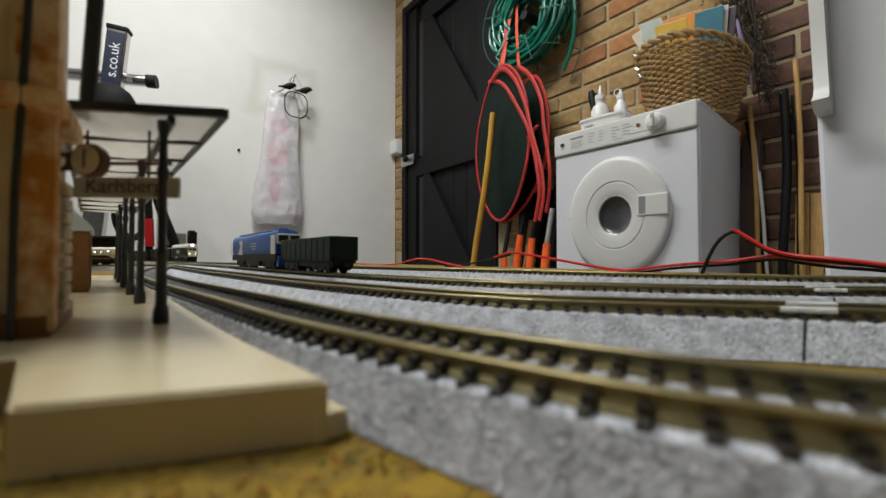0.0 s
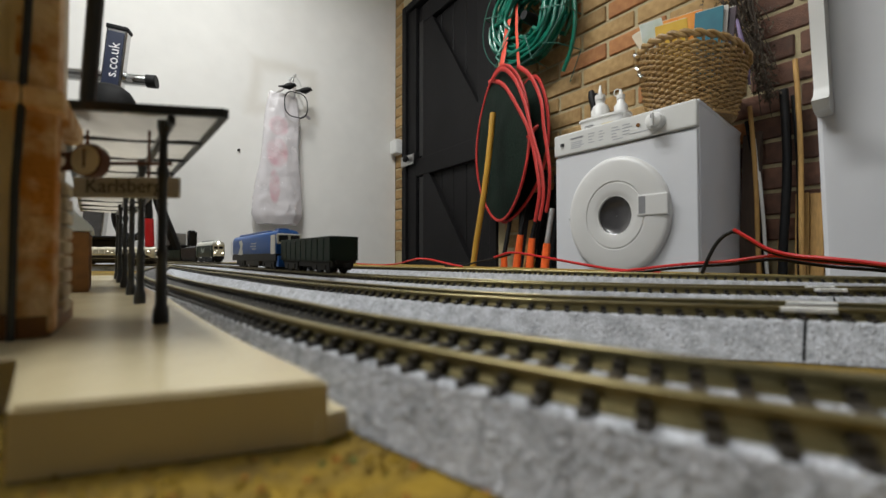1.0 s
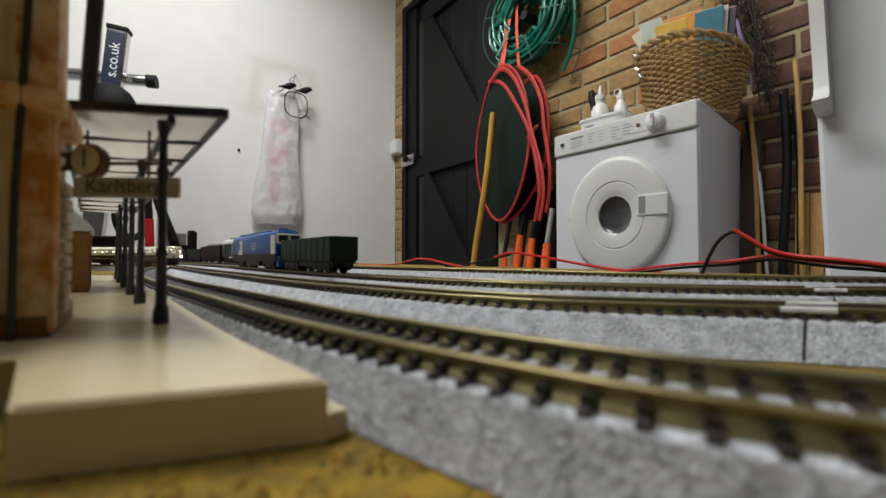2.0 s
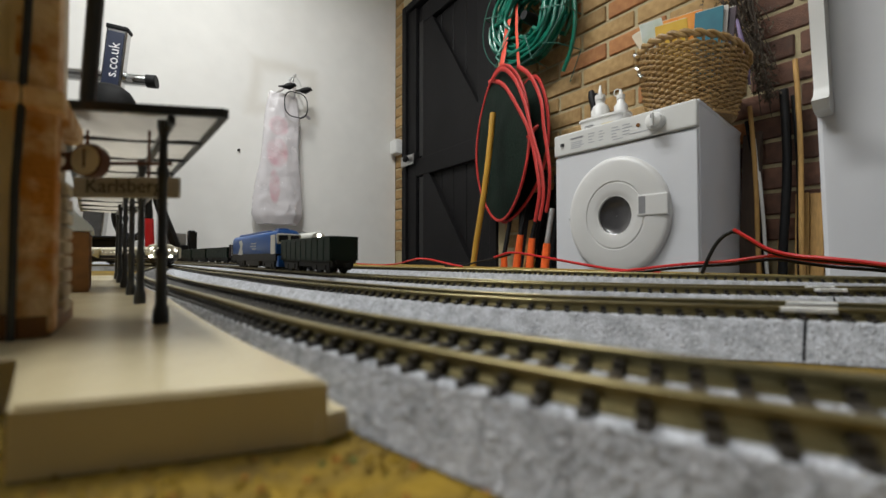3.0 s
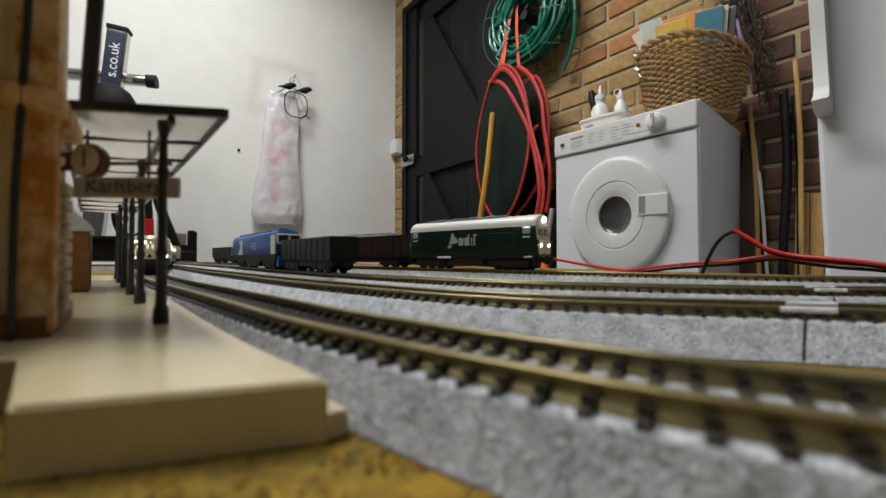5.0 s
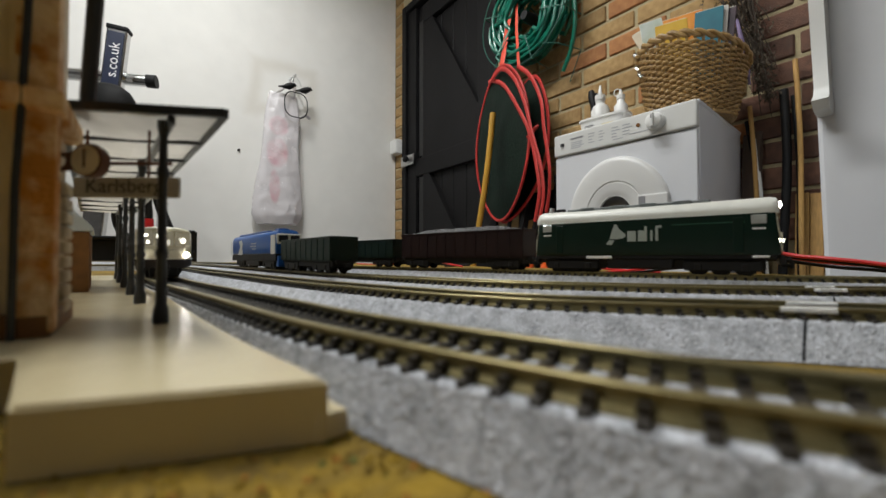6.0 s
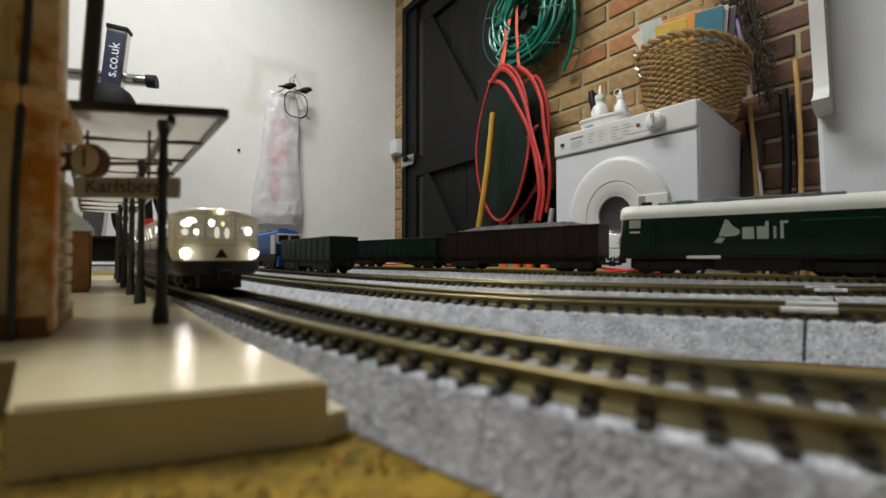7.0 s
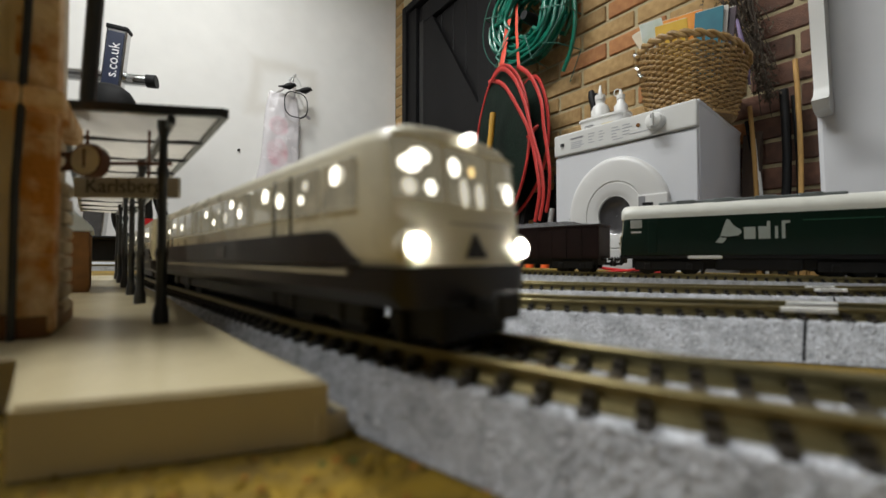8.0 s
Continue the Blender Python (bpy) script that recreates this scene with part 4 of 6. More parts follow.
    part("underframe", box(bmesh.new(), -0.0052, 0.0052, -AL / 2 + 0.004, AL / 2 - 0.004, 0.0020, 0.0060, 0.0004, 1), UNDER, c)
    part("sill", box(bmesh.new(), -0.0068, 0.0068, -AL / 2 + 0.001, AL / 2 - 0.001, 0.0058, 0.0073, 0.0003, 1), UNDER, c)
    for e in (-1, 1):
        bogie(c, e * 0.027, 0.014)
        wheelset(c, e * 0.027)
        y = e * AL / 2
        part("front_panel", box(bmesh.new(), -0.0060, 0.0060, y - 0.0003, y + 0.0003, 0.0078, 0.0150, 0.0004, 1, pose(0, e * 0.0001, 0)), CREAM, c, "cream cab front")
        for x in (-0.0028, 0.0028):
            part("windscreen", box(bmesh.new(), -0.0024, 0.0024, -0.0003, 0.0003, -0.0017, 0.0017, 0.0003, 1, pose(x, y - e * 0.0008, 0.0186, -e * -6)), DARK_GLASS, c, "dark windscreen")
        part("screen_surround", box(bmesh.new(), -0.0062, 0.0062, -0.0002, 0.0002, -0.0034, 0.0034, 0.0004, 1, pose(0, y - e * 0.0009, 0.0182, e * 6)), CREAM, c)
        for x in (-0.0042, 0.0042):
            part("marker_light", lathe(bmesh.new(), [(0.0007, -0.0006), (0.0007, 0.0006), (0.0003, 0.0008)], 12, pose(x, y, 0.0122, 90 * -e if e > 0 else 90, 0, 0)), DIM_LAMP if e < 0 else DARK_GLASS, c, "small front lamp")
        part("buffer_beam", box(bmesh.new(), -0.0062, 0.0062, y - 0.0012, y + 0.0006, 0.0038, 0.0072, 0.0004, 1), UNDER, c)
        for x in (-0.0042, 0.0042):
            part("buffer", lathe(bmesh.new(), [(0.0005, 0), (0.0005, 0.0016), (0.0012, 0.0018), (0.0012, 0.0022)], 12, pose(x, y + e * 0.0004, 0.0055, -90 * e, 0, 0)), UNDER, c)
        coupler(c, y, e)
    part("roof_lamp", lathe(bmesh.new(), [(0.0010, -0.0008), (0.0010, 0.0008), (0.0004, 0.0011)], 14, pose(0, -AL / 2 + 0.0004, 0.0248, 90, 0, 0)), LAMP, c, "bright lit roof lamp", True)
    return c


LOCO = green_loco()


def open_wagon(material, length, height, label, load=None, group="goods train"):
    w = thing("open_wagon", label, "model wagon", None, group)
    hw, zf = 0.0070, 0.0060
    bm = bmesh.new()
    t = 0.0007
    box(bm, -hw, hw, -length / 2, length / 2, zf, zf + 0.0012)
    box(bm, -hw, -hw + t, -length / 2, length / 2, zf, height, 0.0001, 1)
    box(bm, hw - t, hw, -length / 2, length / 2, zf, height, 0.0001, 1)
    box(bm, -hw + t, hw - t, -length / 2, -length / 2 + t, zf, height, 0.0001, 1)
    box(bm, -hw + t, hw - t, length / 2 - t, length / 2, zf, height, 0.0001, 1)
    body = part("body", bm, material, w)
    n = max(5, int(length / 0.0068))
    for s in (-1, 1):
        for i in range(n + 1):
            y = -length / 2 + 0.0008 + (length - 0.0016) * i / n
            part("stanchion", box(bmesh.new(), s * hw - 0.0002, s * hw + 0.0006, y - 0.0005, y + 0.0005, zf, height - 0.0006), material, body)
        part("top_rail", box(bmesh.new(), s * hw - 0.0004, s * hw + 0.0007, -length / 2, length / 2, height - 0.0008, height + 0.0002, 0.0001, 1), material, body)
        part("end_rail", box(bmesh.new(), -hw, hw, s * length / 2 - 0.0004, s * length / 2 + 0.0006, height - 0.0008, height + 0.0003, 0.0001, 1), material, body)
        coupler(w, s * length / 2, s)
        for x in (-0.0042, 0.0042):
            part("buffer", lathe(bmesh.new(), [(0.0005, 0), (0.0005, 0.0014), (0.0011, 0.0016), (0.0011, 0.0020)], 10, pose(x, s * length / 2, 0.0055, -90 * s, 0, 0)), UNDER, w)
    part("underframe", box(bmesh.new(), -0.0055, 0.0055, -length / 2 + 0.001, length / 2 - 0.001, 0.0030, 0.0062), UNDER, w)
    for s in (-1, 1):
        bogie(w, s * (length / 2 - 0.0125), 0.0100)
    if load:
        b = bmesh.new()
        nx, ny = 7, int(length / 0.0016)
        grid = [[b.verts.new((-hw + t + (2 * hw - 2 * t) * i / nx, -length / 2 + t + (length - 2 * t) * j / ny,
                              height - 0.0004 + 0.0032 * math.sin(math.pi * i / nx) * min(1, 5 * min(j, ny - j) / ny) + 0.0008 * noise.noise((i * 1.7, j * 1.3, 3)))) for j in range(ny + 1)] for i in range(nx + 1)]
        for i in range(nx):
            for j in range(ny):
                b.faces.new((grid[i][j], grid[i + 1][j], grid[i + 1][j + 1], grid[i][j + 1]))
        part("coal_load", b, COAL, w, "heaped dark coal load")
    return w


WAGON_A = open_wagon(WAGON_BROWN, 0.086, 0.0205, "dark brown open bogie wagon loaded with coal", True)
WAGON_B = open_wagon(WAGON_GREEN, 0.080, 0.0180, "dark green empty open bogie wagon")
WAGON_C = open_wagon(WAGON_GREEN, 0.080, 0.0180, "dark green empty open bogie wagon")
WAGON_D = open_wagon(WAGON_GREEN, 0.080, 0.0180, "dark green empty open bogie wagon")


def path_pose(path, s, wheelbase=0.03, z=ZR):
    """Pose of a car whose middle lies s metres along a sampled path; its front faces along the path's end."""
    def at(d):
        step = 0.003
        i = max(0, min(len(path) - 2, int(d / step)))
        return path[i].lerp(path[i + 1], d / step - i)
    a, b = at(s - wheelbase), at(s + wheelbase)
    mid = (a + b) / 2
    return Matrix.Translation((mid.x, mid.y, mid.z + z)) @ pose(0, 0, 0, 0, 0, math.degrees(math.atan2(b.y - a.y, b.x - a.x)) + 90)


def blue_loco():
    L, W = 0.118, 0.0075
    c = thing("diesel_locomotive", "blue diesel locomotive with white cab windows and white emblem", "model train", path_pose(P3, 0.0), "parked train")
    z0, zs, zt = 0.0098, 0.0205, 0.0245
    secs = [car_section(-L / 2 + 0.001, W * 0.93, z0, zs - 0.002, zt - 0.003), car_section(-L / 2 + 0.003, W, z0, zs, zt), car_section(L / 2 - 0.003, W, z0, zs, zt), car_section(L / 2 - 0.001, W * 0.95, z0, zs, zt - 0.001)]
    part("body", loft(bmesh.new(), secs), LOCO_BLUE, c, "blue painted body", True)
    bm = box(bmesh.new(), -0.005, 0.005, -0.03, 0.045, zt - 0.0006, zt + 0.0006, 0.0003, 1)
    box(bm, -0.003, 0.003, -L / 2 + 0.010, -L / 2 + 0.018, zt - 0.0006, zt + 0.0012, 0.0003, 1)
    box(bm, -0.001, 0.001, L / 2 - 0.026, L / 2 - 0.024, zt, zt + 0.0014)
    part("roof_gear", bm, LOCO_BLUE, c)
    white = mat("dull_white", (0.62, 0.62, 0.56), 0.4, var=0.08, scale=300)
    part("cab_front", box(bmesh.new(), -0.0070, 0.0070, -L / 2 - 0.0002, -L / 2 + 0.0018, 0.0158, 0.0218, 0.0004, 1), white, c, "white cab front")
    for x in (-0.0034, 0.0034):
        part("windscreen", box(bmesh.new(), x - 0.0027, x + 0.0027, -L / 2 - 0.0006, -L / 2, 0.0168, 0.0208, 0.0003, 1), DARK_GLASS, c, "dark windscreen")
    for s in (-1, 1):
        part("cab_side", box(bmesh.new(), s * W - 0.0002, s * W + 0.0003, -L / 2 + 0.002, -L / 2 + 0.011, 0.0095, 0.0212, 0.0003, 1), white, c, "white cab side")
        part("side_window", box(bmesh.new(), s * W, s * W + 0.0005, -L / 2 + 0.0035, -L / 2 + 0.0095, 0.0160, 0.0202, 0.0003, 1), mat("buff", (0.36, 0.32, 0.22), 0.4), c)
        part("handrail", tube(bmesh.new(), [(s * (W + 0.0008), L / 2 - 0.003, 0.009), (s * (W + 0.0008), L / 2 - 0.003, 0.020)], 0.00025, 6), white, c)
        emblem = bmesh.new()
        prism(emblem, [(-0.009, -0.0055), (0.005, -0.0055), (0.006, -0.003), (0.0036, -0.001), (0.006, 0.003), (0.002, 0.0056), (-0.006, 0.0044), (-0.001, 0.001)], 0, 0.0003, pose(s * (W + 0.0001), L / 2 - 0.030, 0.0150, 0, 0, 90 * s))
        part("emblem", emblem, white, c, "white rounded emblem")
        for k, wd in enumerate((0.012, 0.015, 0.010)):
            part("lettering_bar", box(bmesh.new(), s * W, s * W + 0.0002, -0.014, -0.014 + wd, 0.0166 - k * 0.0018, 0.0174 - k * 0.0018), white, c)
    part("sill", box(bmesh.new(), -W, W, -L / 2 + 0.001, L / 2 - 0.001, 0.0052, 0.0100, 0.0003, 1), UNDER, c)
    part("fuel_tank", box(bmesh.new(), -0.0066, 0.0066, -0.018, 0.018, 0.0016, 0.006, 0.0008), UNDER, c)
    part("snow_plough", box(bmesh.new(), -0.0066, 0.0066, -L / 2 - 0.001, -L / 2 + 0.003, 0.0020, 0.0085, 0.0004, 1), LOCO_BLUE, c)
    for e in (-1, 1):
        bogie(c, e * (L / 2 - 0.022), 0.016)
        wheelset(c, e * (L / 2 - 0.022))
        coupler(c, e * L / 2, e)
    return c


def path_length_at(path, y):
    return min(range(len(path)), key=lambda i: abs(path[i].y - y)) * 0.003


PARKED = blue_loco()
PARKED.matrix_basis = path_pose(P3, path_length_at(P3, 0.300))
PARKED_WAGON = open_wagon(WAGON_GREEN, 0.062, 0.0172, "dark green parked open wagon with ribbed sides", None, "parked train")
PARKED_WAGON.matrix_basis = path_pose(P3, path_length_at(P3, 0.203), 0.02)


# ---- things along the brick wall ----
DW, DD, DH = 0.3945, 0.398, 0.635


def dryer():
    d = thing("tumble_dryer", "white compact tumble dryer with round door and control panel", "tumble dryer", pose(1.03, 0.741, 0, 0, 0, -87.5))
    bm = box(bmesh.new(), 0, DW, 0.012, DD, 0.012, DH - 0.006, 0.006, 3)
    part("cabinet", bm, WHITE_ENAMEL, d)
    part("front_panel", box(bmesh.new(), 0.002, DW - 0.002, 0.0, 0.016, 0.014, 0.562, 0.004, 3), WHITE_ENAMEL, d)
    part("top_plate", box(bmesh.new(), -0.002, DW + 0.002, 0.006, DD, DH - 0.010, DH, 0.004, 3), WHITE_ENAMEL, d)
    for x in (0.03, DW - 0.03):
        for y in (0.04, DD - 0.04):
            part("foot", lathe(bmesh.new(), [(0.018, 0), (0.018, 0.008), (0.010, 0.013)], 14, Matrix.Translation((x, y, 0))), BLACK_RUBBER, d)
    panel = part("control_panel", box(bmesh.new(), 0.0, DW, -0.006, 0.014, 0.5665, DH - 0.002, 0.006, 3), CREAM_PLASTIC, d, "off-white control panel")
    kx = 0.302
    knob = part("knob", lathe(bmesh.new(), [(0.023, 0.0), (0.023, 0.004), (0.0205, 0.006), (0.019, 0.020), (0.016, 0.022)], 28, pose(kx, -0.006, 0.600, 90)), WHITE_PLASTIC, d, "round white knob", True)
    part("grip", box(bmesh.new(), kx - 0.004, kx + 0.004, -0.036, -0.026, 0.583, 0.617, 0.002), WHITE_PLASTIC, knob)
    part("pointer_mark", box(bmesh.new(), kx - 0.001, kx + 0.001, -0.0375, -0.0362, 0.603, 0.614), GREY_PRINT, knob)
    part("indicator", lathe(bmesh.new(), [(0.005, 0), (0.005, 0.002), (0.003, 0.003)], 14, pose(0.258, -0.006, 0.603, 90)), mat("amber_lens", (0.20, 0.09, 0.03), 0.3), panel, "small amber lamp")
    part("push_switch", box(bmesh.new(), 0.024, 0.036, -0.009, -0.005, 0.594, 0.604, 0.001), DARK_GLASS, panel, "small dark switch")
    random.seed(7)
    bars = [(0.058, 0.100, 0.6085, 0.0055)]
    for k in range(4):
        bars.append((0.060, 0.060 + random.uniform(0.03, 0.05), 0.598 - k * 0.0055, 0.0022))
    for col in (0.116, 0.148, 0.186, 0.216):
        for k in range(4):
            bars.append((col, col + random.uniform(0.012, 0.026), 0.612 - k * 0.0085, 0.0022))
    bars.append((0.235, 0.285, 0.583, 0.002))
    bars.append((0.190, 0.218, 0.578, 0.0022))
    for a, b, z, h in bars:
        part("print_bar", box(bmesh.new(), a, b, -0.0066, -0.0058, z, z + h), mat("pale_print", (0.36, 0.37, 0.40), 0.6) if h < 0.004 else GREY_PRINT, panel)
    cx, cz, r = 0.196, 0.366, 0.164
    squeeze = Matrix.Diagonal((0.86, 1, 1, 1))
    m = pose(cx, 0.0, cz, 90) @ squeeze
    door = part("door", lathe(bmesh.new(), [(r, -0.004), (r, 0.006), (r * 0.988, 0.010), (r * 0.955, 0.0135), (r * 0.90, 0.0155), (r * 0.72, 0.0175), (r * 0.585, 0.0180), (r * 0.575, 0.0160), (r * 0.555, 0.0160),
                                            (r * 0.545, 0.0178), (r * 0.45, 0.0172), (r * 0.345, 0.0155), (r * 0.325, 0.0135), (r * 0.32, -0.002)], 72, m, False),
                mat("door_white", (0.62, 0.615, 0.60), 0.34, var=0.02, scale=14, coat=0.2), d, "round flat white door", True)
    part("inner_ring", lathe(bmesh.new(), [(r * 0.335, 0.010), (r * 0.345, 0.0160), (r * 0.332, 0.0158), (r * 0.325, 0.010)], 64, m, False), WHITE_PLASTIC, door, smooth=True)
    part("porthole", lathe(bmesh.new(), [(r * 0.33, 0.0100), (r * 0.30, 0.006), (r * 0.2, 0.002), (0.001, 0.001)], 40, m, False), mat("porthole_grey", (0.05, 0.048, 0.05), 0.2, var=0.3, scale=25, coat=0.5), door, "dark glazed porthole", True)
    part("catch_panel", box(bmesh.new(), cx + 0.062, cx + 0.137, -0.0200, -0.008, cz - 0.008, cz + 0.048, 0.004, 2), mat("door_white", (0.62, 0.615, 0.60)), door)
    # Flat grey strip: the shade inside the catch notch is put into its colour.
    part("catch_recess", box(bmesh.new(), cx + 0.066, cx + 0.084, -0.0206, -0.018, cz - 0.002, cz + 0.044, 0.001, 1), mat("recess_shade", (0.24, 0.24, 0.25), 0.5), door)
    part("hinge_mark", box(bmesh.new(), cx - r * 0.86 - 0.006, cx - r * 0.86 + 0.001, -0.004, 0.002, cz - 0.002, cz + 0.002), GREY_PRINT, door)


dryer()
DT = DH                       # things stand on the dryer


def tub_with_bottles():
    t = thing("plastic_tub", "white plastic tub with a printed label", "tub", pose(1.150, 0.640, DT, 0, 0, -84))
    prof = [(0.066, 0.028, 0), (0.074, 0.034, 0.050), (0.078, 0.038, 0.052), (0.078, 0.038, 0.058), (0.072, 0.032, 0.058), (0.062, 0.026, 0.004)]
    b = bmesh.new()
    rings = []
    for hx, hy, z in prof:
        ring = []
        for k in range(24):
            a = 2 * math.pi * k / 24
            c, s = math.cos(a), math.sin(a)
            ring.append(b.verts.new((hx * math.copysign(abs(c) ** 0.5, c), hy * math.copysign(abs(s) ** 0.5, s), z)))
        rings.append(ring)
    for p, q in zip(rings, rings[1:]):
        for k in range(24):
            b.faces.new((p[k], p[(k + 1) % 24], q[(k + 1) % 24], q[k]))
    b.faces.new(rings[0][::-1])
    b.faces.new(rings[-1])
    part("tub", b, WHITE_PLASTIC, t, smooth=True)
    part("yellow_print", box(bmesh.new(), 0.004, 0.040, -0.0345, -0.0325, 0.012, 0.030), mat("yellow_print", (0.62, 0.52, 0.22), 0.5, var=0.3, scale=80), t)
    for k in range(3):
        part("print_bar", box(bmesh.new(), -0.052, -0.030 + 0.004 * k, -0.0345, -0.0325, 0.020 + k * 0.006, 0.0225 + k * 0.006), GREY_PRINT, t)

    b1 = thing("glue_bottle", "white plastic bottle with a pointed nozzle", "bottle", pose(1.150, 0.655, DT + 0.006))
    part("bottle", lathe(bmesh.new(), [(0.026, 0), (0.028, 0.01), (0.028, 0.080), (0.021, 0.094), (0.014, 0.100), (0.014, 0.112)], 28), WHITE_PLASTIC, b1, smooth=True)
    part("cap", lathe(bmesh.new(), [(0.016, 0.1115), (0.016, 0.128), (0.007, 0.132), (0.003, 0.160), (0.002, 0.161)], 24), WHITE_PLASTIC, b1, smooth=True)
    b2 = thing("small_bottle", "small white bottle with flip cap", "bottle", pose(1.150, 0.588, DT + 0.006))
    part("bottle", lathe(bmesh.new(), [(0.018, 0), (0.019, 0.008), (0.019, 0.074), (0.012, 0.084), (0.010, 0.096)], 24), WHITE_PLASTIC, b2, smooth=True)
    part("cap", lathe(bmesh.new(), [(0.012, 0.0955), (0.012, 0.108), (0.006, 0.112), (0.004, 0.124), (0.002, 0.126)], 20), WHITE_PLASTIC, b2, smooth=True)
    ring = [(0.010 + 0.010 * math.cos(a), 0.012 * math.sin(a) * 0.2, 0.118 + 0.010 * math.sin(a)) for a in np.linspace(0, 2 * math.pi, 15)]
    part("cap_loop", tube(bmesh.new(), ring, 0.0018, 6, pose(0, 0, 0, 0, 0, 100)), WHITE_PLASTIC, b2, smooth=True)
    h = thing("spray_gun", "black plastic trigger handle standing behind the bottles", "spray gun", pose(1.205, 0.705, DT))
    bm = tube(bmesh.new(), [(0, 0, 0), (0, 0.002, 0.06), (0, 0.004, 0.13), (0, 0.010, 0.165), (0, 0.014, 0.185)], [0.012, 0.011, 0.012, 0.014, 0.009], 12)
    part("body", bm, BLACK_RUBBER, h, smooth=True)
    part("trigger", tube(bmesh.new(), [(0, -0.004, 0.170), (0, -0.014, 0.160), (0, -0.018, 0.135)], 0.005, 8), BLACK_RUBBER, h, smooth=True)
    s = thing("flat_tray", "flat white plastic tray lid", "tray", pose(1.105, 0.690, DT, 0, 0, -84))
    part("lid", box(bmesh.new(), -0.055, 0.055, -0.03, 0.05, 0, 0.008, 0.003), WHITE_PLASTIC, s)


tub_with_bottles()


def basket():
    k = thing("wicker_basket", "round brown woven wicker basket filled with leaflets", "basket", pose(1.262, 0.437, DT))
    r0, r1, h = 0.100, 0.133, 0.186

    def radius(z):
        return r0 + (r1 - r0) * (z / h) ** 0.8
    rows, stakes = 26, 44
    for i in range(rows):
        z = 0.008 + (h - 0.022) * i / (rows - 1)
        pts = []
        for j in range(stakes * 4 + 1):
            a = 2 * math.pi * j / (stakes * 4)
            rr = radius(z) + 0.0046 * math.cos(stakes / 2 * a * 1.0 + math.pi * (i % 2))
            pts.append((rr * math.cos(a), rr * math.sin(a), z + 0.0012 * math.sin(3 * a + i)))
        part("weaver", tube(bmesh.new(), pts, 0.0037, 6, flat=0.95), WICKER, k, smooth=True)
    for j in range(stakes):
        a = 2 * math.pi * (j + 0.0) / stakes
        pts = [((radius(z) - 0.001) * math.cos(a), (radius(z) - 0.001) * math.sin(a), z) for z in (0.002, h * 0.5, h)]
        part("stake", tube(bmesh.new(), pts, 0.0036, 6), WICKER, k)
    for off in (0, 1):
        pts = []
        for j in range(97):
            a = 2 * math.pi * j / 96
            rr = radius(h) + 0.003 + 0.005 * math.sin(14 * a + off * math.pi)
            pts.append((rr * math.cos(a), rr * math.sin(a), h + 0.003 + 0.005 * math.cos(14 * a + off * math.pi)))
        part("rim", tube(bmesh.new(), pts, 0.0055, 8), WICKER, k, smooth=True)
    pts = [(radius(0) * 1.03 * math.cos(a), radius(0) * 1.03 * math.sin(a), 0.006) for a in np.linspace(0, 2 * math.pi, 60)]
    part("foot_rim", tube(bmesh.new(), pts, 0.006, 6), WICKER, k, smooth=True)
    part("bottom", lathe(bmesh.new(), [(r0 * 0.98, 0.002), (r0 * 0.98, 0.010)], 40), WICKER, k)
    # hand woven, with an uneven rim that dips towards the fridge
    for piece in k.children:
        for v in piece.data.vertices:
            v.co.z *= 1 - 1.6 * (0.789 * v.co.x - 0.614 * v.co.y)
    papers = [("leaflet", "white printed leaflet with pale green drawing", (0.70, 0.74, 0.72), (0.46, 0.55, 0.45), -0.050, -0.036, 0.060, 0.212, 12, -9),
              ("booklet", "yellow booklet standing in the basket", (0.62, 0.36, 0.03), (0.72, 0.47, 0.06), -0.030, -0.060, 0.080, 0.180, 4, -3),
              ("booklet", "teal blue booklet standing in the basket", (0.005, 0.11, 0.16), (0.008, 0.15, 0.20), 0.032, -0.056, 0.066, 0.188, -6, 3),
              ("booklet", "dark purple booklet standing in the basket", (0.020, 0.007, 0.016), (0.045, 0.015, 0.03), 0.060, -0.036, 0.050, 0.185, -12, 5),
              ("leaflet", "orange flyer standing in the basket", (0.75, 0.22, 0.02), (0.85, 0.42, 0.08), -0.010, -0.015, 0.130, 0.215, 4, -4),
              ("leaflet", "grey card standing in the basket", (0.45, 0.43, 0.40), (0.55, 0.52, 0.48), 0.056, -0.050, 0.030, 0.190, 0, 4),
              ("leaflet", "pale buff folded paper in the basket", (0.60, 0.50, 0.36), (0.68, 0.60, 0.46), 0.005, -0.030, 0.050, 0.225, 0, -24)]
    for name, label, c1, c2, u, v, w, top, yaw, lean in papers:
        t = thing(name, label, "leaflet", pose(1.262, 0.437, DT + 0.012) @ pose(0, 0, 0, 0, 0, -71) @ pose(u, v, 0, 0, lean, yaw))
        b = bmesh.new()
        box(b, -w / 2, w / 2, -0.003, 0.003, 0.02, top + 0.100, 0.001, 1)
        part("cover", b, mat("paper_%s" % "_".join(label.split()[:2]), c1, 0.5, color2=c2, scale=30), t)
        part("pages", box(bmesh.new(), -w / 2 + 0.002, w / 2 - 0.002, -0.0022, 0.0022, top + 0.096, top + 0.1012), mat("page_edge", (0.66, 0.62, 0.52), 0.7), t)
    random.seed(3)
